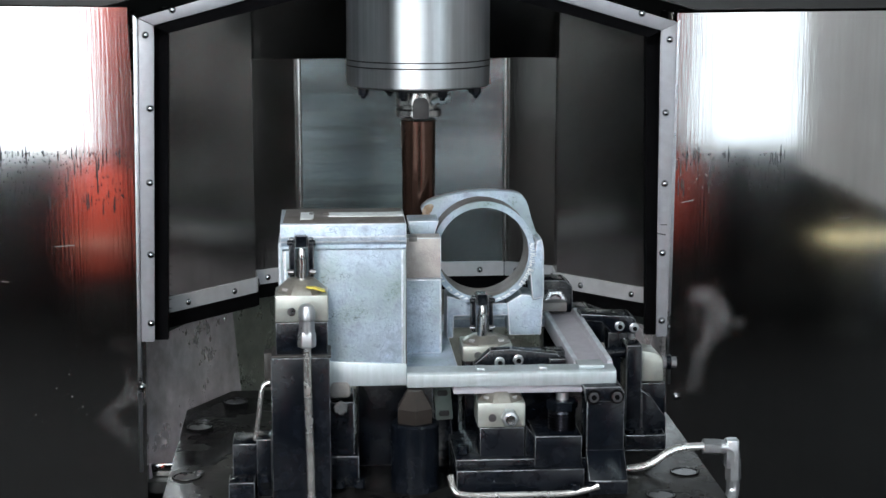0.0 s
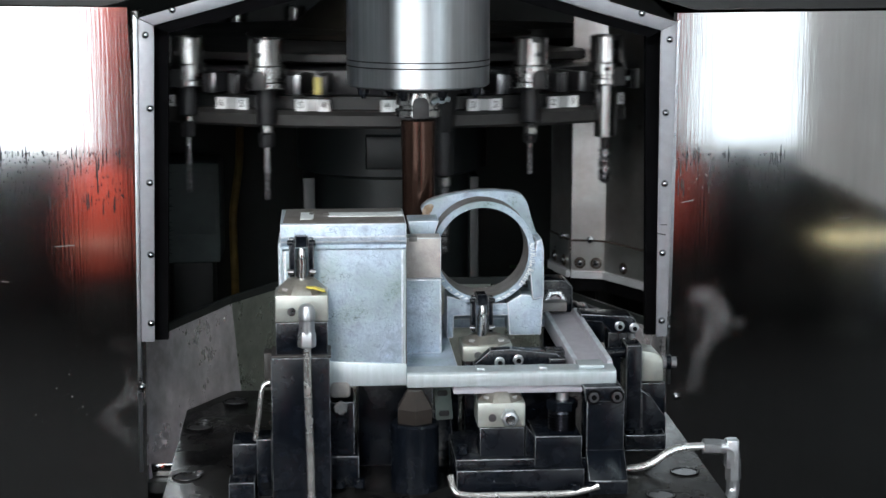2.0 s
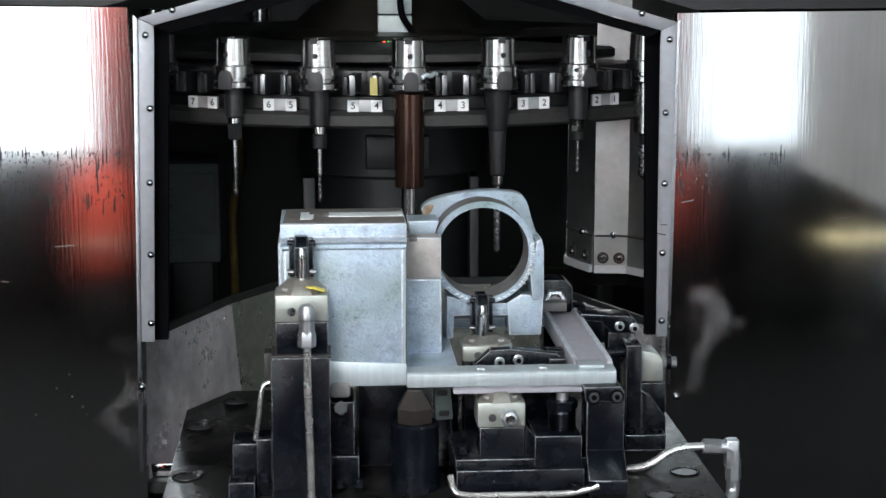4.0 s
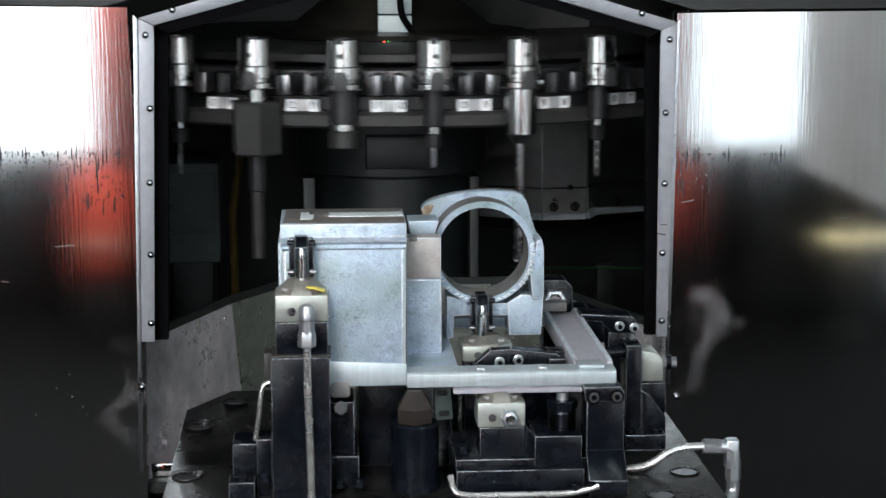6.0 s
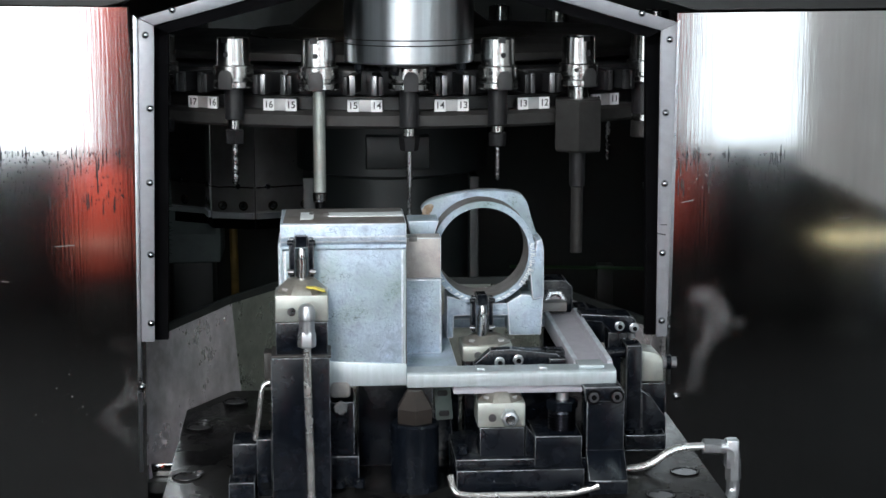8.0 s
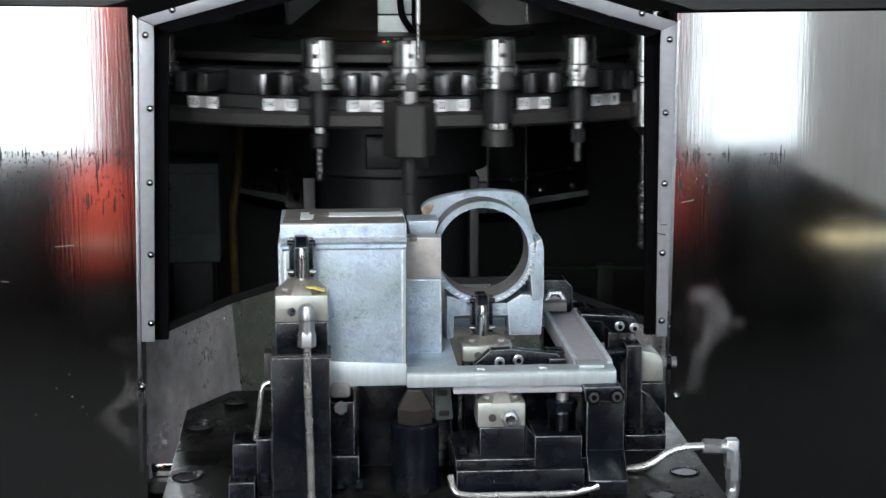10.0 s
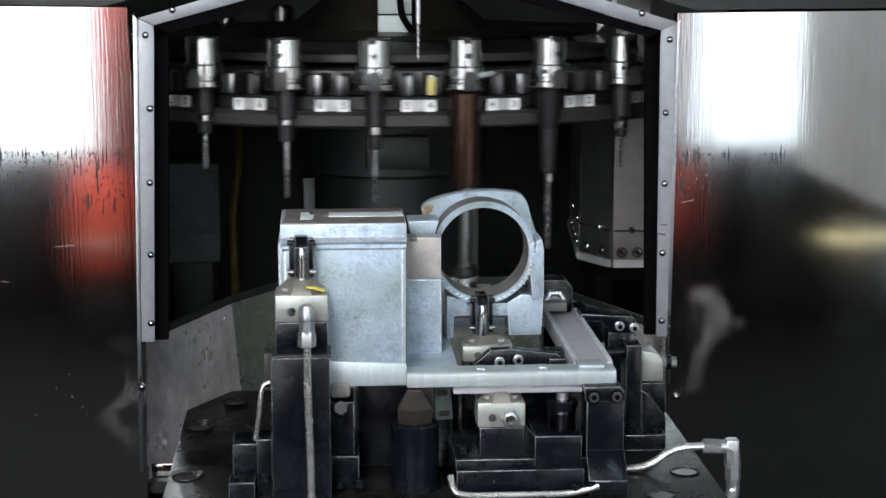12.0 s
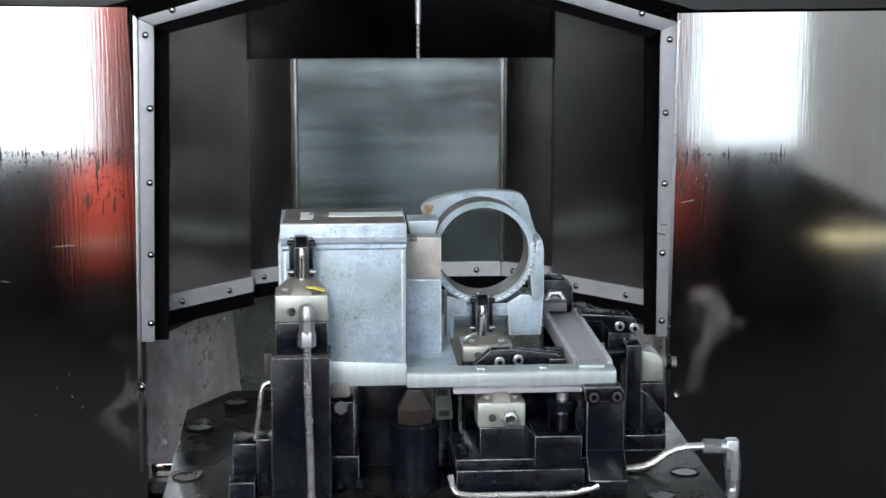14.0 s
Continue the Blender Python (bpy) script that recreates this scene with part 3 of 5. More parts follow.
def sheet_between(p, q, out, height):
    """A thin upright strip on the line p to q, as thick as the vector out."""
    bm = B()
    up = Vector((0, 0, height))
    a = [bm.verts.new(v) for v in (p, q, q + up, p + up)]
    b = [bm.verts.new(v + out) for v in (p, q, q + up, p + up)]
    bm.faces.new(a), bm.faces.new(b[::-1])
    for j in range(4):
        bm.faces.new((a[j], a[(j + 1) % 4], b[(j + 1) % 4], b[j]))
    bmesh.ops.recalc_face_normals(bm, faces=bm.faces)
    return bm


def text_mesh(chars, size, mat):
    cu = bpy.data.curves.new("digits", "FONT")
    cu.offset = .0002
    cu.body, cu.size, cu.extrude, cu.align_x, cu.align_y = chars, size, .0002, "CENTER", "CENTER"
    ob = bpy.data.objects.new("digits", cu)
    scene.collection.objects.link(ob)
    me = bpy.data.meshes.new_from_object(ob.evaluated_get(bpy.context.evaluated_depsgraph_get()))
    bpy.data.objects.remove(ob)
    me.materials.clear()
    me.materials.append(mat)
    return me


QUARTER = Matrix.Rotation(radians(90), 4, "X")
SHIELD_BOLT = mesh("bolt", lathe(B(), [(.0068, 0), (.0068, .003), (.0050, .0052), (.0001, .0060)], 12, turn=QUARTER), SCREW_STEEL)
SHIELD_WASHER = mesh("washer", lathe(B(), [(.0115, -.001), (.0115, .0004), (.0070, .0008), (.0001, .0008)], 20, turn=QUARTER), WELD)


def length_of(pair):
    return (pair[1] - pair[0]).length


def carousel():
    c = thing("tool_carousel", "black rotating tool carousel with numbered pockets and gripper fingers", "tool carousel", (0, AXIS_Y, 0))
    a0, a1 = pocket_angle(.62), pocket_angle(N_TOOLS + .05)
    part("rim", arc(B(), [(.60, .437), (.724, .437), (.730, .442), (.730, .460), (.722, .467), (.60, .467)], a0, a1), BLACK_BLOCK, c, "dark lower rim of the carousel")
    part("disc", arc(B(), [(.31, .468), (.700, .468), (.700, .490), (.31, .490)], a0, a1), DARK_BODY, c)
    part("upper_rim", arc(B(), [(.31, .541), (.610, .541), (.620, .545), (.620, .558), (.610, .562), (.31, .562)], a0, a1), BLACK_BLOCK, c, "worn dark upper rim")
    part("hub", lathe(B(), [(.30, .563), (.285, .572), (.215, .580), (.115, .660), (.110, .80)], 48), HUB_BROWN, c, "oily brown-black domed hub cover")
    arm = mesh("arm", prism(B(), [(.0445, -.761), (.053, -.761), (.062, -.725), (.062, -.67), (.046, -.67), (.047, -.725)], .498, .531, "z", .0015), HOLDER_BLACK)
    arm2 = mesh("arm", prism(B(), [(-.0445, -.761), (-.053, -.761), (-.062, -.725), (-.062, -.67), (-.046, -.67), (-.047, -.725)], .498, .531, "z", .0015), HOLDER_BLACK)
    saddle = mesh("saddle", box(B(), -.072, .072, -.675, -.56, .490, .535, .004), HOLDER_BLACK)
    pad = mesh("pad", box(B(), -.0048, .0048, -.004, .004, -.0175, .0175, .001), PAD)
    plate = mesh("label_plate", box(B(), -.030, .030, -.003, .003, -.0105, .0105, .001), PLATE_GREY)
    sticker = mesh("sticker", box(B(), -.0098, .0098, -.0005, .0005, -.0104, .0104), STICKER)
    digits = {}
    for i in range(1, N_TOOLS + 1):
        turn = Matrix.Rotation(radians(pocket_angle(i)), 4, "Z")
        again("arm", arm, c, turn)
        again("arm", arm2, c, turn)
        again("saddle", saddle, c, turn)
        for s in (-1, 1):
            again("pad", pad, c, turn @ pose(s * .0600, -.753, .5150, 0, 0, s * 14))
    for i in range(1, N_TOOLS):
        half = Matrix.Rotation(radians(pocket_angle(i + .5)), 4, "Z")
        pl = again("label_plate", plate, c, half @ pose(0, -.7185, .4765))
        for s, n in ((-1, i + 1), (1, i)):
            if 1 <= n <= N_TOOLS:
                st = again("sticker", sticker, pl, pose(s * .0205, -.0037, .0002))
                st["label"] = "white sticker with a black pocket number"
                if n not in digits:
                    digits[n] = text_mesh(str(n), .0165, INK)
                d = new("pocket_number", digits[n])
                d.parent = pl
                d.matrix_basis = pose(s * .0205, -.0043, .0002, 90, 0, 0)
    half = Matrix.Rotation(radians(pocket_angle(.52)), 4, "Z")
    st = again("sticker", sticker, again("label_plate", mesh("label_plate", box(B(), -.031, -.009, -.003, .003, -.0105, .0105, .001), PLATE_GREY), c, half @ pose(0, -.7185, .4765)), pose(-.0205, -.0037, .0002))
    d = new("pocket_number", digits[1])
    d.parent, d.matrix_basis = st.parent, pose(-.0205, -.0043, .0002, 90, 0, 0)
    part("tape", box(B(), -.0066, .0066, -.0046, -.0042, -.016, .014), YELLOW, c, "strip of yellow and black tape on a finger", Matrix.Rotation(radians(pocket_angle(4)), 4, "Z") @ pose(-.0600, -.753, .5150, 0, 0, -14))
    # the folded shield that closes the window, centred on the gap between the last pocket and the first
    ts = Matrix.Rotation(radians(pocket_angle(-2.44)), 4, "Z")
    zb, zt = .111, .539
    plan = [(-.445, -.706), (-.284, -.525), (-.288, -.458), (-.199, -.400), (.199, -.400), (.288, -.458), (.284, -.525), (.445, -.706)]
    tops = [(.595, .72), (.72, .72), (zt, zt), (zt, zt), (zt, zt), (.72, .72), (.72, .595)]
    names = ("side_sheet", "return_sheet", "corner_sheet", "back_sheet", "corner_sheet", "return_sheet", "side_sheet")
    for k, nm in enumerate(names):
        (x0, y0), (x1, y1) = plan[k], plan[k + 1]
        d = Vector((x1 - x0, y1 - y0, 0)).normalized()
        n = Vector((-d.y, d.x, 0)) * .003
        bm = B()
        lo = [Vector((x0, y0, zb)), Vector((x1, y1, zb)), Vector((x1, y1, tops[k][1])), Vector((x0, y0, tops[k][0]))]
        a = [bm.verts.new(v) for v in lo]
        b = [bm.verts.new(v + n) for v in lo]
        bm.faces.new(a)
        bm.faces.new(b[::-1]).material_index = 1
        for j in range(4):
            bm.faces.new((a[j], a[(j + 1) % 4], b[(j + 1) % 4], b[j]))
        bmesh.ops.recalc_face_normals(bm, faces=bm.faces)
        sh = part(nm, bm, SHIELD_BACK if k == 3 else SHIELD, c, "brushed stainless shield sheet, reflected streaks in its colour" if k == 3 else "", ts)
        # trim strip with screws along the foot of each sheet
        n2 = Vector((d.y, -d.x, 0))
        bm = B()
        q = [Vector((x0, y0, zb)) + d * .002, Vector((x1, y1, zb)) - d * .002]
        lo = [q[0] + n2 * .001, q[1] + n2 * .001, q[1] + n2 * .001 + Vector((0, 0, .028)), q[0] + n2 * .001 + Vector((0, 0, .028))]
        a = [bm.verts.new(v) for v in lo]
        b = [bm.verts.new(v + n2 * .003) for v in lo]
        bm.faces.new(a), bm.faces.new(b[::-1])
        for j in range(4):
            bm.faces.new((a[j], a[(j + 1) % 4], b[(j + 1) % 4], b[j]))
        bmesh.ops.recalc_face_normals(bm, faces=bm.faces)
        st = part("strip", bm, TRIM, sh, "grey trim strip with screws")
        # inner side: pale foot strip, a riveted lap sheet with bolts and a burnt weld line
        part("back_strip", sheet_between(q[0] + n * 1.1, q[1] + n * 1.1, -n2 * .006, .014), TRIM, sh)
        part("lap_sheet", sheet_between(q[0] + n * 1.05 + Vector((0, 0, .015)), q[1] + n * 1.05 + Vector((0, 0, .015)), -n2 * .0015, .058), RAW_STEEL, sh)
        bm = B()
        run = [q[0].lerp(q[1], f / 12) + n * 1.3 + Vector((0, 0, .074 + .0022 * noise.noise((f * .9, k * 3.1, 2)))) for f in range(13)]
        part("weld", pipe(bm, run, .0022, 8, 1), WELD, sh, "burnt brown weld line")
        count = 5 if length_of(q) > .3 else 2
        for f in range(count):
            at = q[0].lerp(q[1], (f + .5) / count) + n * 1.6 + Vector((0, 0, .030))
            inward = Matrix.Rotation(math.atan2(d.y, d.x) + math.pi, 4, "Z")
            again("bolt", SHIELD_BOLT, sh, Matrix.Translation(at) @ inward)
            again("washer", SHIELD_WASHER, sh, Matrix.Translation(at - n * .02) @ inward)
            if f % 2 == 0:
                again("bolt", SHIELD_BOLT, sh, Matrix.Translation(at + Vector((0, 0, .046)) + d * .012) @ inward)
        length = (q[1] - q[0]).length
        for f in ((.12, .5, .88) if k == 3 else (.25, .75)) if length < .5 else (.06, .3, .55, .8, .95):
            p = q[0].lerp(q[1], f) + n2 * .004 + Vector((0, 0, .012))
            s = new("screw", SCREW)
            s.parent = sh
            s.matrix_basis = Matrix.Translation(p) @ Matrix.Rotation(math.atan2(d.y, d.x), 4, "Z")
        bm = B()
        lo = [q[0] + n2 * .0, q[1] + n2 * .0, q[1] + Vector((0, 0, -.026)), q[0] + Vector((0, 0, -.026))]
        a = [bm.verts.new(v) for v in lo]
        b = [bm.verts.new(v + n2 * .006) for v in lo]
        bm.faces.new(a), bm.faces.new(b[::-1])
        for j in range(4):
            bm.faces.new((a[j], a[(j + 1) % 4], b[(j + 1) % 4], b[j]))
        bmesh.ops.recalc_face_normals(bm, faces=bm.faces)
        part("rubber_lip", bm, RUBBER, sh, "black rubber lip")
    # Rods added at the folds to give the bright reflection of the bend.
    for s in (-1, 1):
        part("seam", rod(B(), (s * .1985, -.4035, zb + .028), (s * .1985, -.4035, zt), .0050, seg=16), SHIELD, c, "added rounded rod for the bright line at a fold", ts)
    # sloping hood over the recess
    bm = B()
    lo = [(-.199, -.402, zt), (.199, -.402, zt), (.287, -.460, zt + .002), (.282, -.58, .80), (-.282, -.58, .80), (-.287, -.460, zt + .002)]
    a = [bm.verts.new(v) for v in lo]
    b = [bm.verts.new((x, y + .004, z + .004)) for x, y, z in lo]
    for q in ((0, 1, 2, 5), (5, 2, 3, 4)):
        bm.faces.new([a[j] for j in q])
        bm.faces.new([b[j] for j in q][::-1]).material_index = 1
    for j in range(6):
        bm.faces.new((a[j], a[(j + 1) % 6], b[(j + 1) % 6], b[j]))
    bmesh.ops.recalc_face_normals(bm, faces=bm.faces)
    part("hood", bm, SHIELD, c, "sloping stainless hood of the shield", ts)
    for s in (-1, 1):
        part("edge_lip", box(B(), s * .446 - .006, s * .446 + .006, -.728, -.706, zb - .02, .592), RUBBER, c, "black rubber edge", ts)
    return c


CAROUSEL = carousel()

# ---- the tools ----
SLOT_GREY = material("milled_slot_grey", (0.05, 0.05, 0.052), 0.5, 0.4, 0.1, 60)
S = 0.0009714
MATS = {"b": HOLDER_BLACK, "s": HOLDER, "n": NICKEL, "d": CARBIDE, "w": BROWN, "k": BLACK_BLOCK, "c": CHROME}
# per tool: words, then segments (part, material, first half width, last half width, top, foot)
TOOLS = {
    1: ("silver shell chuck with a thick twist drill", [("chuck", "s", 21, 21, 160, 258), ("nut", "b", 10, 9, 258, 280), ("drill", "f", 11.5, 11.5, 280, 345)]),
    2: ("short black chuck with a small drill", [("chuck", "b", 18, 18, 160, 222), ("nut", "s", 13, 13, 232, 245), ("neck", "s", 15, 13, 222, 232), ("collet", "b", 12, 11, 245, 260), ("drill", "f", 4, 4, 260, 318)]),
    3: ("long tapered black chuck with a twist drill", [("chuck", "b", 25, 17, 160, 235), ("extension", "b", 16, 13, 235, 316), ("nut", "s", 10, 10, 316, 334), ("drill", "f", 6, 6, 334, 458)]),
    4: ("brown boring bar with a silver cutter head", [("bar", "w", 28, 26, 166, 335), ("neck", "s", 15, 14, 335, 480), ("cutter", "s", 24, 24, 480, 500), ("insert_ring", "d", 20, 24, 500, 528)]),
    5: ("black collet chuck with a slim drill", [("chuck", "b", 18, 17, 160, 225), ("neck", "s", 12, 12, 225, 241), ("nut", "b", 14, 13, 241, 266), ("shank", "d", 5, 5, 266, 315), ("drill", "f", 4, 4, 315, 362)]),
    6: ("black collet chuck with a slim reamer", [("chuck", "b", 18, 17, 160, 214), ("neck", "s", 12, 12, 214, 226), ("nut", "b", 14, 13, 226, 254), ("shank", "d", 5, 5, 254, 305), ("drill", "f", 4.5, 4.5, 305, 357)]),
    7: ("slim black chuck with a twist drill", [("chuck", "b", 17, 16, 160, 210), ("neck", "s", 11, 11, 210, 224), ("nut", "b", 13, 12, 224, 245), ("drill", "f", 5, 5, 245, 312)]),
    8: ("black collet chuck with a bright drill", [("chuck", "b", 18, 17, 160, 222), ("neck", "s", 12, 12, 222, 236), ("nut", "b", 14, 13, 236, 262), ("drill", "f", 6, 6, 262, 330)]),
    9: ("wide silver chuck with a long twist drill", [("chuck", "c", 30, 28, 160, 244), ("cone", "b", 24, 12, 244, 260), ("shank", "d", 8, 8, 260, 345), ("drill", "f", 9, 9, 345, 480)]),
    10: ("short black collet chuck with a stub drill", [("chuck", "b", 18, 17, 160, 225), ("neck", "s", 12, 12, 225, 240), ("nut", "b", 14, 13, 240, 264), ("drill", "d", 6, 5, 264, 300)]),
    11: ("thick black face mill holder with a silver band", [("holder", "b", 26, 26, 160, 220), ("band", "s", 25, 25, 220, 234), ("cutter", "k", 26, 27, 234, 264)]),
    12: ("six-sided black angle head with a long boring bar", [("neck", "s", 19, 19, 160, 186), ("block", "x", 47, 47, 184, 280), ("sleeve", "b", 15, 14, 278, 346), ("bar", "k", 11, 11, 346, 470)]),
    13: ("black collet chuck with a fine twist drill", [("chuck", "b", 18, 17, 160, 226), ("neck", "s", 12, 12, 226, 240), ("nut", "b", 16, 15, 240, 264), ("drill", "f", 4.5, 4.5, 264, 326)]),
    14: ("black collet chuck with a long slim drill", [("chuck", "b", 18, 17, 160, 228), ("neck", "s", 12, 12, 228, 244), ("nut", "b", 19, 16, 244, 270), ("shank", "d", 5, 5, 270, 335), ("drill", "f", 3.2, 3.2, 335, 392)]),
    15: ("slim silver arbor with a small end nut", [("arbor", "n", 11, 11, 160, 345), ("collar", "s", 14, 13, 345, 362), ("tip", "b", 5, 3, 362, 376)]),
    16: ("black collet chuck with a stepped drill", [("chuck", "b", 18, 17, 160, 218), ("neck", "s", 12, 12, 218, 236), ("nut", "b", 18, 17, 236, 262), ("drill", "f", 6.5, 6.5, 262, 337)]),
    17: ("black chuck with a wide dark nut", [("chuck", "b", 20, 20, 160, 200), ("neck", "s", 14, 14, 200, 224), ("nut", "b", 26, 24, 224, 248), ("drill", "d", 4, 4, 248, 330)]),
    18: ("plain black collet chuck with a drill", [("chuck", "b", 18, 17, 160, 222), ("neck", "s", 12, 12, 222, 236), ("nut", "b", 14, 13, 236, 262), ("drill", "f", 5, 5, 262, 330)]),
}


def zt_of(p):
    return -(p - 120) * S


def holder_meshes():
    bm = lathe(B(), [(.0302, .001), (.0296, .020), (.0290, .0455), (.0275, .0475), (.0205, .0475), (.0205, .030), (.0, .030)], 36)
    taper = mesh("taper", bm, HOLDER)
    fl = lathe(B(), [(.017, -.0395), (.0345, -.0395), (.0362, -.0375), (.0362, -.029), (.0345, -.027), (.0300, -.027), (.0300, -.021), (.0345, -.021), (.0352, -.020), (.0352, -.0015), (.0345, 0), (.026, 0)], 40)
    flange = mesh("flange", fl, HOLDER)
    slot = mesh("key_slot", prism(B(), [(-.0125, -.040), (.0125, -.040), (.0125, -.019), (.0105, -.0115), (.0055, -.0075), (-.0055, -.0075), (-.0105, -.0115), (-.0125, -.019)], -.0372, -.030, bevel=.001), SLOT_GREY)
    hole = mesh("hole", rod(B(), (0, -.0300, .019), (0, -.02, .019), .0048, seg=16), INK)
    notch = mesh("drive_notch", box(B(), -.0065, .0065, -.0294, -.019, .0395, .0482), HOLDER_BLACK)
    small = mesh("hole", rod(B(), (0, -.0354, -.0105), (0, -.03, -.0105), .0040, seg=14), INK)
    return taper, flange, slot, hole, notch, small


HEAD = holder_meshes()


def make_tool(i):
    words, segs = TOOLS[i]
    t = thing("machine_tool", words, "cutting tool", group="tools in the carousel")
    taper, flange, slot, hole, notch, small = HEAD
    again("taper", taper, t, pose(0, 0, 0))
    fl = again("flange", flange, t, pose(0, 0, 0))
    again("key_slot", slot, fl, pose(0, 0, 0, 0, 0, 3))
    for a in (1, 121, 241):
        again("hole", hole, t, pose(0, 0, 0, 0, 0, a))
    again("hole", small, fl, pose(0, 0, 0, 0, 0, -38))
    for a in (0, 180):
        again("drive_notch", notch, t, pose(0, 0, 0, 0, 0, a - 4))
    for nm, mt, w0, w1, top, foot in segs:
        z0, z1, r0, r1 = zt_of(top), zt_of(foot), w0 * S, w1 * S
        if mt == "f":
            part(nm, fluted(B(), r0, z0, z1 - .001, max(.018, r0 * 5)), CARBIDE, t)
        elif mt == "x":
            part(nm, lathe(B(), [(r1 - .004, z1), (r1, z1 + .004), (r0, z0 - .003), (r0 - .003, z0)], 6), BLACK_BLOCK, t, "six-sided matt black block")
        else:
            c = min(.0015, r0 * .15)
            part(nm, lathe(B(), [(r1 - c, z1), (r1, z1 + c), (r0, z0 - c), (r0 - c, z0)], 6 if nm == "nut" and i % 2 == 0 else 26), MATS[mt], t)
    if i in (1, 9):
        part("collar_screw", rod(B(), (.015, -.015, zt_of(150)), (.031, -.025, zt_of(150)), .004, seg=10), ZINC, t)
    if i == 4:
        part("swarf", pipe(B(), [(.020, -.031, -.017), (.029, -.028, -.011), (.036, -.024, -.016), (.041, -.020, -.010), (.047, -.016, -.013)], .0042, 7, 3), MACHINED, t, "curled bright metal shaving")
        for a in range(4):
            part("insert", box(B(), -.004, .004, .020, .027, zt_of(530), zt_of(498), .001), CHROME, t, "", pose(0, 0, 0, 0, 0, 90 * a + 20))
    return t


TOOL = {i: make_tool(i) for i in TOOLS}


# ---- the spindle ----
def spindle():
    s = thing("spindle", "turned steel spindle nose of the milling machine", "spindle", (0, 0, .54))
    part("quill", lathe(B(), [(.1085, .0), (.1110, .0025), (.1110, .0305), (.1085, .0310), (.1085, .0325), (.1112, .0330), (.1112, .0395), (.1085, .0400), (.1085, .0412), (.1110, .0417), (.1110, .9)], 72), SPINDLE, s)
    # Proud black rings that carry the shade of the two turned grooves.
    for z in (.0318, .0406):
        part("groove", lathe(B(), [(.1100, z - .0009), (.1116, z - .0009), (.1116, z + .0009), (.1100, z + .0009)], 72), HOLDER_BLACK, s)
    part("nose", lathe(B(), [(.030, -.0085), (.050, -.0085), (.064, -.006), (.088, -.003), (.088, .002)], 48), HOLDER_BLACK, s, "blackened spindle nose ring")
    bolt = mesh("bolt", lathe(B(), [(.0001, -.017), (.004, -.017), (.0045, -.013), (.0066, -.0125), (.0082, -.010), (.0082, .0)], 10), BLACK_STEEL)
    for k in range(4):
        a = radians((-154, -26, 26, 154)[k])
        again("bolt", bolt, s, pose(.096 * math.cos(a), .098 * math.sin(a), 0))
    for k in range(4):
        a = radians((-118, -52, 40, 140)[k])
        again("bolt", bolt, s, pose(.056 * math.cos(a), .056 * math.sin(a), -.004))
    return s


SPIN = spindle()


# ---- fixture plate ----
def bolt_mesh(r, h):
    """A socket head screw lying along -y, head towards the front."""
    q = Matrix.Rotation(radians(90), 4, "X")
    return mesh("bolt", lathe(B(), [(r, 0), (r, h * .9), (r * .9, h), (r * .55, h), (r * .5, h * .45), (0.0001, h * .45)], 18, turn=q), BOLT_STEEL)


BOLT = bolt_mesh(.0072, .007)
BRIGHT_BOLT = mesh("bolt", lathe(B(), [(.0078, 0), (.0078, .002), (.0066, .0025), (.0066, .0065), (.0058, .0074), (.0036, .0074), (.003, .003), (.0001, .003)], 18, turn=Matrix.Rotation(radians(90), 4, "X")), ZINC)
SOCKET = mesh("socket", lathe(B(), [(.0041, .0016), (.0041, .0078), (.0030, .0080), (.0001, .0080)], 6, turn=Matrix.Rotation(radians(90), 4, "X")), RUBBER)
COUNTERBORE = mesh("counterbore", lathe(B(), [(.0106, .0010), (.0104, .0026), (.0092, .0028), (.0074, .0024)], 24, turn=Matrix.Rotation(radians(90), 4, "X")), RUBBER)
CAP = mesh("cap_screw", lathe(B(), [(.0085, 0), (.0085, .010), (.0078, .011), (.0045, .011), (.004, .005), (.0001, .005)], 18), BLACK_STEEL)


def fixture_plate():
    bm = B()
    prism(bm, [(-.378, -.60), (-.378, .088), (-.31, .205), (.33, .205), (.407, .04), (.407, -.60)], -.06, 0, "z", .0025)
    p = thing("fixture_plate", "oiled black steel fixture plate with bored holes", "plate")
    part("plate", bm, PLATE, p)
    hole = mesh("bore", lathe(B(), [(.0001, -.002), (.0165, -.002), (.0175, .0006), (.0205, .0008), (.0215, -.0004)], 28), RUBBER)
    rim = mesh("chamfer", lathe(B(), [(.0150, -.0030), (.0188, .0009), (.0198, .0011), (.0206, -.0002)], 32), BOLT_STEEL)
    for x, y in [(-.300, .129), (-.350, -.02), (-.351, -.277), (.370, -.303), (.315, -.405)]:
        b = again("bore", hole, p, pose(x, y, .0012))
        again("chamfer", rim, b, Matrix.Identity(4))
    pin = mesh("cap_screw", lathe(B(), [(.008, 0), (.008, .003), (.0068, .0034), (.0065, .001), (.0001, .001)], 18), BOLT_STEEL)
    for x, y in [(-.334, -.265), (-.343, .005)]:
        again("cap_screw", pin, p, pose(x, y, .001))
    solid("apron_edge", prism(B(), [(-.42, -.17), (-.378, -.05), (-.378, -.06), (-.42, -.18)], -.60, .05), STAINLESS, "thin bright edge sheet beside the fixture plate", "sheet", "structure")


fixture_plate()


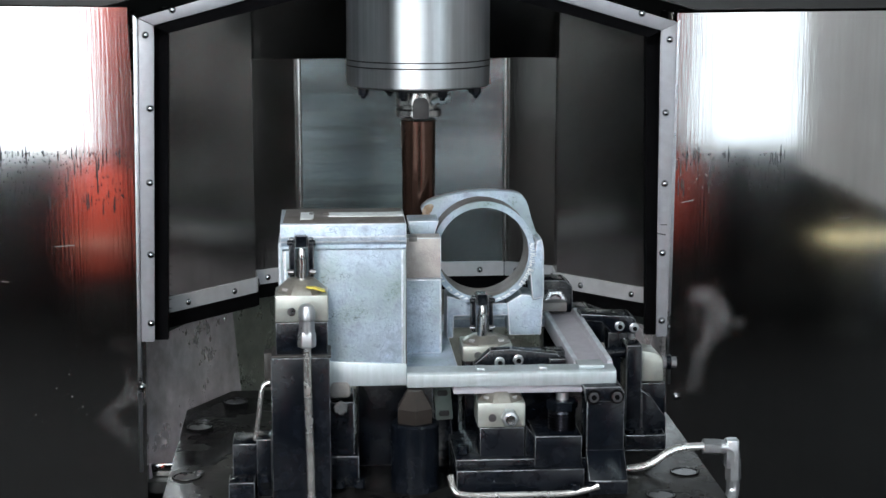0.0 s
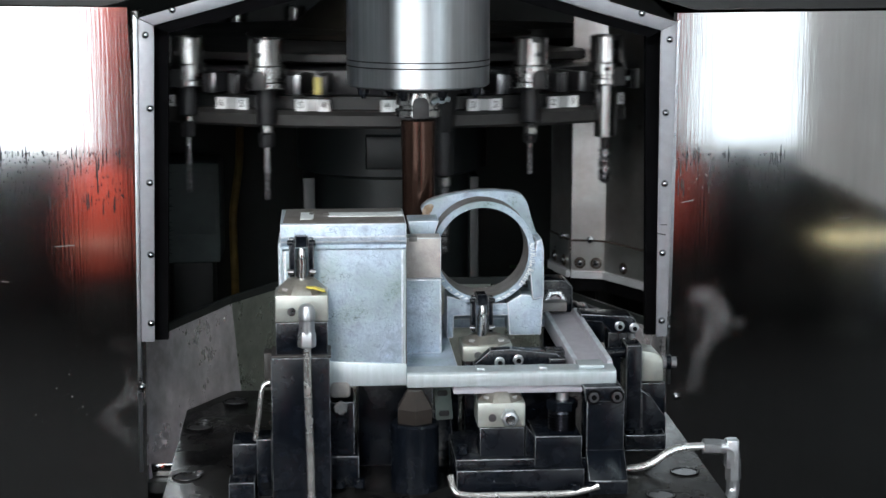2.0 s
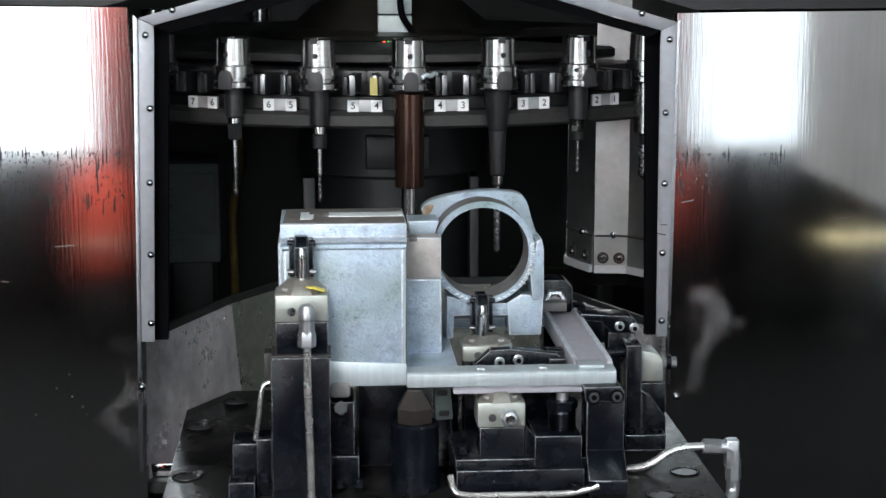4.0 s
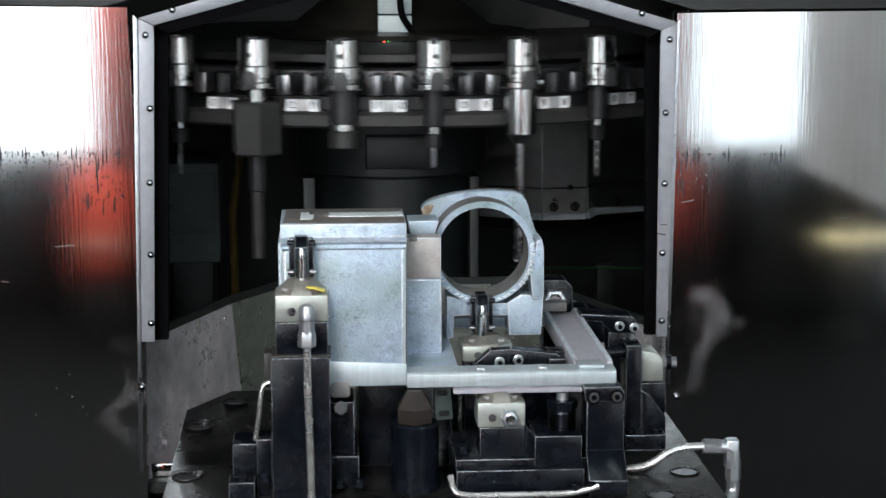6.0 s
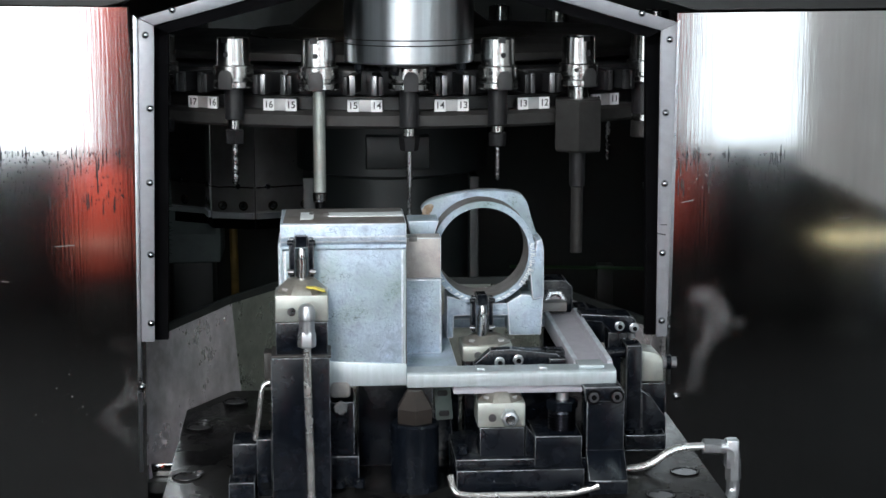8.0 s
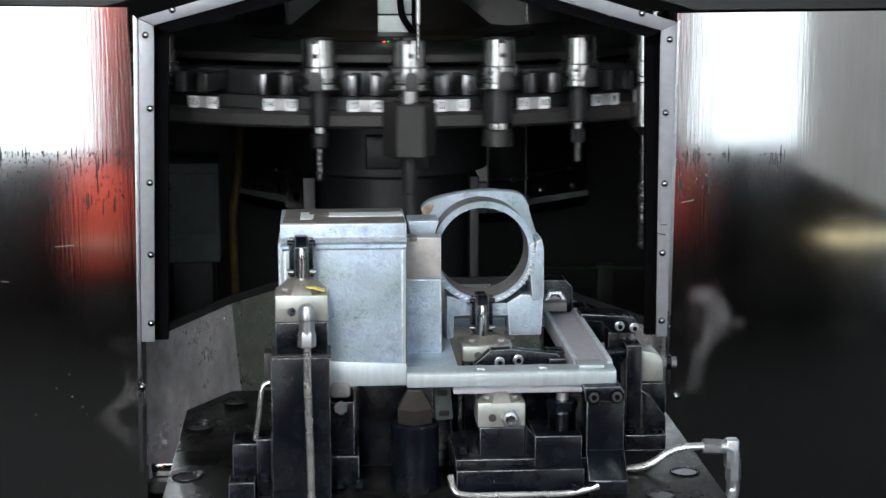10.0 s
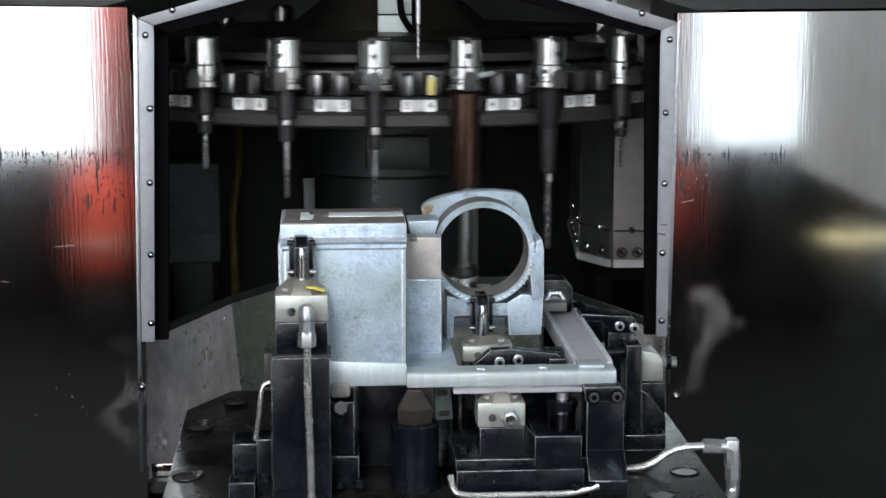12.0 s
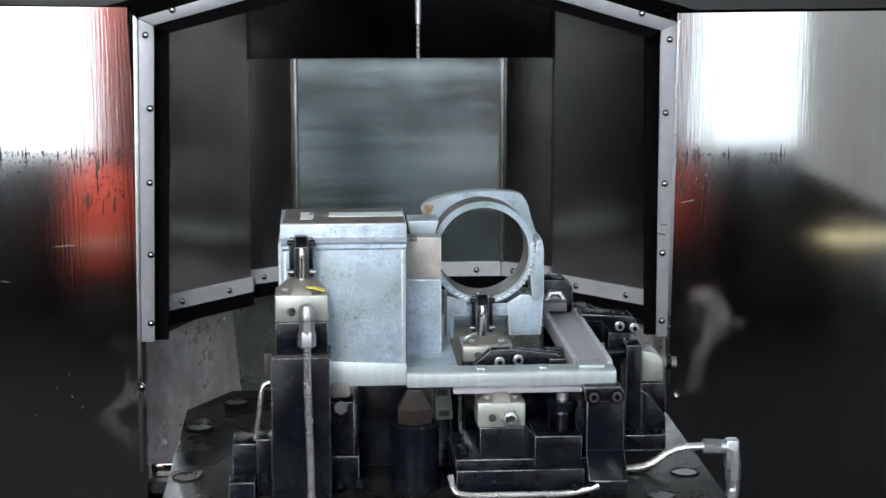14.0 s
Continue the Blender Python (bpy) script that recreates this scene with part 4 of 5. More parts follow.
# ---- the casting ----
def casting():
    c = thing("gearbox_casting", "rough grey cast aluminium housing with a bored ring", "casting")
    # box-shaped housing
    bm = prism(B(), [(-.335, .158), (-.335, .345), (-.318, .350), (-.20, .350), (-.16, .158)], -.207, -.038, "x", .005)
    body = part("housing", bm, CAST, c, "blotchy rough cast housing wall")
    bm = prism(B(), [(-.3345, .346), (-.3395, .353), (-.3400, .3600), (-.3370, .3770), (-.3355, .3780), (-.205, .3780), (-.205, .346)], -.2095, -.0355, "x", .0012)
    rim = part("cover_rim", bm, CAST, c, "pale raised rim of the housing")
    top = [(-.206, -.327), (-.196, -.3305), (-.16, -.3335), (-.11, -.3350), (-.07, -.3350), (-.037, -.3345), (-.037, -.2065), (-.203, -.2065)]
    skin = part("top_skin", prism(B(), top, .3776, .3787, "z", .0004), CAST_SHADED, rim, "brown-grey rough top face")
    part("slot", prism(B(), [(-.148, -.262), (-.141, -.282), (-.0375, -.282), (-.0375, -.240), (-.055, -.243), (-.141, -.243)], .3782, .3792, "z", .0003), BRIGHT_CUT, skin, "bright machined slot")
    part("notch", prism(B(), [(-.182, -.302), (-.166, -.302), (-.1635, -.290), (-.1635, -.252), (-.167, -.240), (-.182, -.240)], .3782, .3792, "z", .0003), BRIGHT_CUT, skin, "bright machined pocket")
    part("slot_end", box(B(), -.150, -.1415, -.274, -.252, .3784, .3795, .0003), CAST_DARK, skin)
    part("pocket_shade", box(B(), -.170, -.1640, -.262, -.238, .3786, .3796, .0003), BOLT_STEEL, skin)
    part("fillet", pipe(B(), [(-.207, -.3335, .3440), (-.12, -.3350, .3450), (-.0365, -.3340, .3445)], .0040, 10), CAST, rim, "smooth pale fillet under the rim")
    part("corner_rib", pipe(B(), [(-.0390, -.3335, .168), (-.0385, -.3335, .25), (-.0380, -.3330, .346)], .0020, 8), MACHINED, body)
    part("side_face", prism(B(), [(-.330, .170), (-.330, .372), (-.225, .372), (-.19, .170)], -.0372, -.0352, "x", .0006), CAST_DARK, body)
    part("side_rib", box(B(), -.213, -.200, -.33, -.24, .20, .352, .003), CAST, c)
    # foot
    part("foot", prism(B(), [(-.206, .147), (-.036, .147), (-.036, .178), (-.206, .186)], -.3385, -.16, "y", .002), MACHINED, c, "milled pale foot of the housing")
    part("front_rail", prism(B(), [(-.345, .145), (-.345, .163), (-.341, .166), (-.305, .166), (-.300, .163), (-.300, .145)], -.036, .260, "x", .0012), MACHINED, c, "milled front rail")
    part("lower_lip", box(B(), .030, .216, -.338, -.30, .133, .1445, .001), RAIL_GREY, c)
    part("floor", box(B(), -.036, .040, -.300, .03, .147, .162, .002), CAST, c)
    r = part("side_rail", prism(B(), [(.205, .145), (.262, .145), (.262, .168), (.254, .168), (.252, .162), (.215, .162), (.213, .168), (.205, .168)], -.300, .055, "y", .0012), RAIL_GREY, c, "purple-grey channel-shaped side rail")
    part("end_pad", box(B(), .208, .244, -.336, -.300, .1662, .171, .001), MACHINED, r)
    for x in (.2055, .2545):
        part("lip", box(B(), x, x + .007, -.298, .052, .1684, .1696, .0005), CAST_EDGE, r, "rubbed pale lip of the rail")
    part("back_rail", box(B(), .040, .205, .015, .050, .147, .163, .002), CAST, c)
    for x in (.062, .150):
        part("pad", box(B(), x, x + .012, -.342, -.322, .1662, .171, .001), MACHINED, c)
    # stepped rib between housing and ring
    part("rib", box(B(), -.034, .022, -.212, -.175, .160, .274, .003), CAST, c)
    part("rib", box(B(), -.034, .021, -.213, -.175, .2745, .335, .0012), CAST_BROWN, c, "brownish rough upper rib")
    part("rib_key", box(B(), -.026, -.014, -.2145, -.19, .330, .3365, .0008), CAST_DARK, c)
    part("bridge", prism(B(), [(-0.0248, 0.3518), (0.0214, 0.3521), (0.0155, 0.3343), (0.0113, 0.3173), (-0.0173, 0.3177), (-0.0215, 0.3348)], -.165, -.105, "y", .0012), CAST, c, "wedge-shaped bridge between housing and ring")
    # bored ring, its shell and the plate with two ears behind it
    cx, cz, seg = .0905, .2965, 120
    edge = [(0.1879, 0.2918), (0.1860, 0.3087), (0.1789, 0.3132), (0.1744, 0.3257), (0.1699, 0.3390), (0.1662, 0.3540), (0.1626, 0.3655), (0.1556, 0.3748), (0.1450, 0.3797), (0.1258, 0.3812), (0.1023, 0.3824), (0.0823, 0.3817), (0.0649, 0.3797), (0.0475, 0.3768), (0.0301, 0.3730), (0.0154, 0.3688), (0.0041, 0.3619), (-0.0011, 0.3523), (-0.0012, 0.3383), (0.0145, 0.3346)]
    polar = sorted((math.degrees(math.atan2(z - cz, x - cx)), math.hypot(x - cx, z - cz)) for x, z in edge)
    angs = [-180 + 360 * k / seg for k in range(seg)]
    outer = [float(np.interp(a, [p[0] for p in polar], [p[1] for p in polar])) if polar[0][0] <= a <= polar[-1][0] else .076 for a in angs]
    def loop(radii):
        return [(cx + r * math.cos(radians(a)), cz + r * math.sin(radians(a))) for r, a in zip(radii, angs)]
    part("ear_plate", frame_prism(B(), loop([max(o, .076) + .0004 * noise.noise((a * .2, 3, 1)) for o, a in zip(outer, angs)]), loop([.0710] * seg), -.074, -.058), CAST, c, "pale plate with two rounded ears behind the ring")
    part("parting_line", frame_prism(B(), loop([max(o, .076) + .0010 + .0007 * noise.noise((a * .31, 7, 2)) for o, a in zip(outer, angs)]), loop([.0712] * seg), -.0575, -.052), BOLT_STEEL, c, "dark parting line")
    part("ring_shell", frame_prism(B(), loop([.0780 + .0006 * noise.noise((a * .09, 3, 1)) for a in angs]), loop([.0708] * seg), -.1285, -.073), CAST_SHADED, c, "uneven grey-brown shell round the bore")
    part("ring", frame_prism(B(), loop([.0785] * seg), loop([.0692] * seg), -.131, -.126), CAST, c, "pale bored ring")
    part("bore_liner", frame_prism(B(), loop([.0706] * seg), loop([.0693] * seg), -.1255, -.058), CAST_DARK, c, "machined grey bore")
    part("stain", prism(B(), [(0.0014, 0.3409), (0.0015, 0.3541), (0.0058, 0.3611), (0.0145, 0.3636), (0.0197, 0.3609), (0.0162, 0.3522), (0.0127, 0.3487), (0.0188, 0.3416)], -.0748, -.0738, "y"), RUST, c, "brown core sand left on the ear")
    part("flange", prism(B(), [(.166, .222), (.184, .226), (.1835, .300), (.180, .317), (.172, .313), (.162, .268)], -.128, -.075, "y", .002), CAST, c, "rough broken cast flange")
    rnd = random.Random(5)
    for k in range(26):
        a = radians(10 - 2.1 * k + rnd.uniform(-.6, .6))
        r0 = .0715 + .002 * rnd.random()
        r1 = r0 + .004 + .006 * rnd.random()
        t = .0007 + .0006 * rnd.random()
        u, v = math.cos(a), math.sin(a)
        tilt = rnd.uniform(-.35, .35)
        p0, p1 = (cx + r0 * u, cz + r0 * v), (cx + r1 * math.cos(a + tilt * .05), cz + r1 * math.sin(a + tilt * .05))
        part("burr", prism(B(), [(p0[0] + v * t, p0[1] - u * t), p1, (p0[0] - v * t, p0[1] + u * t)], -.1335, -.1300, "y"), BRIGHT_CUT, c)
    for k in range(16):
        a = radians(-150 + 6.5 * k + rnd.uniform(-2, 2))
        x, z = cx + .0745 * math.cos(a), cz + .0745 * math.sin(a)
        w = .002 + .003 * rnd.random()
        part("burr", prism(B(), [(x - w, z - .001), (x + w, z - .0015 + .002 * rnd.random()), (x + w * .3, z + .0025)], -.1335, -.1300, "y"), BRIGHT_CUT, c)
    # feet under the ring
    part("ring_foot", prism(B(), [(.132, .166), (.181, .166), (.184, .226), (.150, .230), (.128, .217)], -.122, -.06, "y", .002), CAST, c)
    part("ring_foot", prism(B(), [(.036, .162), (.046, .162), (.048, .196), (.100, .198), (.100, .214), (.036, .228)], -.118, -.06, "y", .002), CAST, c)
    part("ring_foot", box(B(), .098, .134, -.118, -.07, .196, .216, .002), CAST, c)


casting()


# ---- clamps ----
def link_head(parent, x, y, z, h=.055):
    """Piston rod, lever and links on top of a clamp cylinder; z is the foot of the rod."""
    part("rod", lathe(B(), [(.0075, 0), (.0075, h * .62), (.0055, h * .66), (.0055, h * .78), (.0030, h * .95)], 20, (x, y, z)), CHROME, parent, "bright piston rod")
    for s in (-1, 1):
        part("link", box(B(), x + s * .0128 - .0042, x + s * .0128 + .0042, y + .002, y + .016, z + h * .16, z + h * 1.12, .0015), BLACK_STEEL, parent)
        for k in (.3, 1.02):
            part("pin", rod(B(), (x + s * .011, y + .001, z + h * k), (x + s * .0190, y + .001, z + h * k), .0036, seg=12), BOLT_STEEL if k < .5 else BLACK_STEEL, parent)
    part("lever", prism(B(), [(y - .010, z + h * .92), (y + .004, z + h * 1.18), (y + .045, z + h * 1.12), (y + .045, z + h * .92)], x - .0085, x + .0085, "x", .0015), BLACK_STEEL, parent, "black clamping lever")


def cylinder_head(parent, x0, x1, y0, y1, z0, z1):
    """Pale nickel clamp cylinder body with a chamfered octagonal crown."""
    cx, cy, w = (x0 + x1) / 2, (y0 + y1) / 2, (x1 - x0) / 2
    zc = z0 + (z1 - z0) * .68
    b = part("cylinder", box(B(), x0, x1, y0, y1, z0, zc, .003), NICKEL, parent, "satin nickel clamp cylinder")
    part("crown", lathe(B(), [(w * 1.02, zc), (w * .98, zc + .002), (w * .55, z1 - .001), (w * .5, z1)], 8, (cx, cy, 0), Matrix.Rotation(radians(22.5), 4, "Z")), OILY_NICKEL, b)
    part("plug", rod(B(), (x0 + w * .62, y0 - .0008, z0 + (zc - z0) * .4), (x0 + w * .62, y0 + .002, z0 + (zc - z0) * .4), .0058, seg=16), BOLT_STEEL, b)
    for s in (-.6, .55):
        part("crown_screw", lathe(B(), [(.0045, 0), (.0045, .003), (.002, .003)], 12, (cx + s * w, cy - w * .55, zc + .004)), PLATE_GREY, b)
    return b


def clamp_front_left():
    c = thing("swing_clamp", "tall black clamp post with a nickel hydraulic cylinder", "clamp", group="hydraulic clamps")
    p = part("post", box(B(), -0.2236, -0.1435, -0.400, -0.345, 0.0000, 0.2042, .0012), BLACK_STEEL, c)
    p.data.transform(Matrix.Identity(4))
    part("top_plate", box(B(), -0.2226, -0.1416, -0.402, -0.342, 0.2047, 0.2079, .0006), BLACK_BLOCK, c)
    part("riser", box(B(), -0.2163, -0.1459, -0.392, -0.342, 0.2046, 0.2519, .0012), BLACK_STEEL, c)
    x0, x1 = -0.2170, -0.1446
    z0, z1 = 0.2524, 0.3078
    cylinder_head(c, x0, x1, -.394, -.330, z0, z1)
    link_head(c, -0.1804, -.365, 0.2996, .056)
    part("yellow_mark", prism(B(), [(x1 - .030, .3000), (x1 - .018, .2975), (x1 - .004, .2935), (x1 - .004, .2955), (x1 - .017, .2995), (x1 - .029, .3015)], -.394, -.380, "y"), YELLOW_PAINT, c, "streak of yellow paint")
    f = part("fitting", lathe(B(), [(.0105, 0), (.0105, .018), (.0115, .020), (.0115, .032), (.009, .038), (.004, .041)], 18, (-0.1740, -0.4100, 0.2410)), ZINC, c, "zinc elbow fitting")
    part("hex_nut", lathe(B(), [(.0115, 0), (.0125, .0015), (.0125, .017), (.0105, .0225)], 6, (-0.1742, -0.4100, 0.2223)), ZINC, f)
    part("stub", rod(B(), (-0.1735, -0.4100, 0.2699), (-0.1738, -0.3900, 0.2655), .0085, seg=18), ZINC, f)
    part("tube", pipe(B(), [(-0.1742, -0.4100, 0.2238), (-0.1736, -0.4100, 0.1545), (-0.1716, -0.4080, 0.0822), (-0.1705, -0.4070, -0.0068)], .0054, 14), TUBE, c, "bright bent steel hydraulic tube")
    # small side tube and its bracket
    part("bracket", box(B(), -0.2340, -0.2231, -0.370, -0.340, 0.1560, 0.2040, .001), BLACK_BLOCK, c)
    part("side_tube", pipe(B(), [(-0.2254, -0.3800, 0.1666), (-0.2371, -0.3800, 0.1620), (-0.2409, -0.3800, 0.1236), (-0.2474, -0.3700, 0.0821)], .0036, 10), TUBE, c)
    # low blocks round the foot
    part("foot_block", box(B(), -0.2802, -0.2269, -0.360, -0.300, 0.0000, 0.0728, .0015), BLACK_STEEL, c)
    part("foot_block", box(B(), -0.2459, -0.2248, -0.375, -0.325, 0.0000, 0.0833, .0015), BLACK_STEEL, c)
    part("foot_block", box(B(), -0.2840, -0.2478, -0.410, -0.370, 0.0000, 0.0327, .0015), BLACK_STEEL, c)
    for px, y in ((.0, -.40), (.03, -.39)):
        again("cap_screw", CAP, c, pose(-0.2658 + px, y, 0.0287))


clamp_front_left()


def side_stop():
    c = thing("side_stop", "black stop block with a grey rounded pad beside the post", "fixture block")
    part("block", box(B(), -0.1446, -0.1095, -0.330, -0.250, 0.0000, 0.1222, .0015), BLACK_STEEL, c)
    part("pad", box(B(), -0.1443, -0.1143, -0.340, -0.290, 0.1299, 0.1560, .006), CAST_DARK, c, "grey rounded rest pad")
    part("nut", rod(B(), (-0.1290, -0.3600, 0.1223), (-0.1287, -0.3300, 0.1140), .010, seg=6), BLACK_STEEL, c)
    part("base", box(B(), -0.1436, -0.1037, -0.340, -0.220, 0.0000, 0.0459, .0015), BLACK_STEEL, c)
    for dx in (0, .028):
        again("cap_screw", CAP, c, pose(-0.1324 + dx, -.36, 0.0078))


side_stop()


def rest_pin():
    c = thing("rest_pin", "dark round support post with a hexagonal cap under the casting", "support")
    x, y = -0.0250, -.345
    zt = 0.0970
    part("post", lathe(B(), [(.034, -.02), (.034, zt - .003), (.031, zt), (.020, zt)], 36, (x, y, 0)), BLACK_STEEL, c)
    part("hex_cap", lathe(B(), [(.0265, zt), (.0275, zt + .001), (.0275, zt + .021), (.012, zt + .0455), (.010, zt + .046)], 6, (x, y, 0), Matrix.Rotation(radians(28), 4, "Z")), BROWN_CAP, c, "worn brownish hexagonal cap")
    b = thing("slotted_bracket", "small grey-green bracket with two slots under the casting", "bracket")
    part("plate", box(B(), -.013, .013, -.002, .002, -.024, .024, .001), DULL_GREEN, b)
    for z in (-.015, .015):
        part("slot", prism(B(), [(-.0075, z - .0035), (.0055, z - .0045), (.0080, z - .001), (.0070, z + .0040), (-.0060, z + .0045), (-.0085, z + .001)], -.0030, -.0010, "y", .0004), INK, b)
    b.matrix_world = pose(0.0234, -0.2200, 0.0875, -18, 0, 12)
    part("stem", box(B(), -.016, .012, .004, .03, -.14, -.01, .002), BLACK_STEEL, b)


rest_pin()


def support_block():
    c = thing("support_block", "black steel support block under the casting", "fixture block")
    part("block", box(B(), -0.1027, 0.0070, -.24, -.10, 0, .128, .0015), BLACK_STEEL, c)
    part("side_block", box(B(), -0.1027 + .1245, 0.0525, -.15, -.05, 0, .120, .0015), BLACK_STEEL, c)
    for dx in (.03, .09):
        again("cap_screw", CAP, c, pose(-0.1027 + dx, -.225, .1275))


support_block()


def clamp_middle():
    c = thing("work_support", "nickel hydraulic work support on a stepped black base", "clamp", group="hydraulic clamps")
    part("base", box(B(), 0.0308, 0.2104, -0.385, -0.225, 0.0000, 0.0348, .0015), BLACK_STEEL, c)
    part("step", box(B(), 0.0311, 0.2186, -0.360, -0.210, 0.0000, 0.0434, .0015), BLACK_STEEL, c)
    part("riser", box(B(), 0.0667, 0.1301, -0.345, -0.290, 0.0393, 0.0849, .0012), BLACK_STEEL, c)
    x0, x1 = 0.0631, 0.1311
    cylinder_head(c, x0, x1, -.347, -.290, 0.0855, 0.1390)
    n = part("fitting", lathe(B(), [(.011, 0), (.0125, .001), (.0125, .012), (.0105, .014), (.0065, .015), (.0065, .018), (.003, .0182)], 6, (0.1079, -0.3470, 0.1018), Matrix.Rotation(radians(90), 4, "X")), ZINC, c, "hexagonal hydraulic plug")
    part("ring", lathe(B(), [(.0068, 0), (.0068, .0195), (.0045, .0195), (.0045, .0185)], 18, (0.1079, -0.3470, 0.1018), Matrix.Rotation(radians(90), 4, "X")), CHROME, n)
    part("block", box(B(), 0.1422, 0.2095, -0.365, -0.275, 0.0322, 0.0768, .0015), BLACK_STEEL, c)
    part("cheek", prism(B(), [(0.1315, 0.0884), (0.1445, 0.0716), (0.1448, 0.0383), (0.1319, 0.0386)], -.345, -.32, "y", .001), BLACK_STEEL, c)
    x, y, z = 0.1860, -0.3250, 0.0648
    j = part("jack_screw", lathe(B(), [(.0185, z - .004)] + [(.0205 if k % 2 else .0178, z + .0022 * k) for k in range(18)] + [(.018, z + .041)], 28, (x, y, 0)), BLUED, c, "threaded jack screw")
    part("hex", lathe(B(), [(.021, z + .041), (.0225, z + .042), (.0225, z + .053), (.020, z + .055)], 6, (x, y, 0)), BLACK_STEEL, j)
    part("tip", lathe(B(), [(.009, z + .055), (.009, z + .066), (.006, z + .067)], 16, (x, y, 0)), ZINC, j)
    for px in (818, 1018):
        again("cap_screw", CAP, c, pose(0.0431 + (px - 818) * .0008, -.335, 0.0501 - (.015 if px > 900 else .004)))
    part("front_tube", pipe(B(), [(0.0217, -0.3900, 0.0304), (0.0242, -0.4000, 0.0140), (0.0348, -0.4050, 0.0056), (0.1924, -0.4050, 0.0052), (0.2278, -0.4050, 0.0158)], .0046, 12), TUBE, c, "bent steel tube")
    for px in (0, .022):
        again("cap_screw", CAP, c, pose(0.1953 + px, -.40, 0.0084))


clamp_middle()


def tower_front_right():
    c = thing("stop_tower", "black stepped stop tower with two socket screws", "fixture block")
    part("column", box(B(), 0.2159, 0.2699, -0.360, -0.310, 0.0000, 0.1381, .0018), BLACK_STEEL, c)
    part("cap", prism(B(), [(0.2106, 0.1466), (0.2640, 0.1472), (0.2674, 0.1390), (0.2676, 0.1242), (0.2133, 0.1253)], -.364, -.30, "y", .002), BLACK_STEEL, c)
    part("apron", prism(B(), [(-.36, 0.0549), (-.395, 0.0190), (-.395, -.02), (-.36, -.02)], 0.2154, 0.2706, "x", .0015), BLACK_STEEL, c)
    for px in (0, 1):
        head = again("bolt", BOLT, c, pose((0.2250, 0.2577)[px], -.362, 0.1324))
        again("socket", SOCKET, head, Matrix.Identity(4))
        again("counterbore", COUNTERBORE, head, Matrix.Identity(4))


tower_front_right()


def clamp_inner():
    c = thing("swing_clamp", "nickel swing clamp inside the casting frame", "clamp", group="hydraulic clamps")
    part("riser", box(B(), 0.0603, 0.1309, -0.160, -0.105, 0.0000, 0.1349, .0012), BLACK_STEEL, c)
    cylinder_head(c, 0.0562, 0.1332, -.165, -.095, 0.1362, 0.1712)
    link_head(c, 0.0884, -.14, 0.1654, .058)
    b = thing("lever_bracket", "black lever bracket with two bright bolts across the frame", "clamp arm")
    part("bar", prism(B(), [(0.0668, 0.1443), (0.0668, 0.1502), (0.0916, 0.1719), (0.1223, 0.1731), (0.1890, 0.1652), (0.2042, 0.1530), (0.2044, 0.1401)], -.24, -.22, "y", .0015), BLACK_STEEL, b)
    part("back_bar", box(B(), 0.1257, 0.2084, -0.210, -0.180, 0.1461, 0.1617, .0015), BLACK_STEEL, b)
    part("end_block", box(B(), 0.1770, 0.2028, -0.250, -0.210, 0.1370, 0.1599, .002), BLACK_STEEL, b)
    part("stem", box(B(), 0.1036, 0.1963, -0.225, -0.195, 0.0000, 0.1373, .002), BLACK_STEEL, b)
    for px in (0, 1):
        again("socket", SOCKET, again("bolt", BRIGHT_BOLT, b, pose((0.1050, 0.1324)[px], -.24, (0.1538, 0.1568)[px])), Matrix.Identity(4))


clamp_inner()


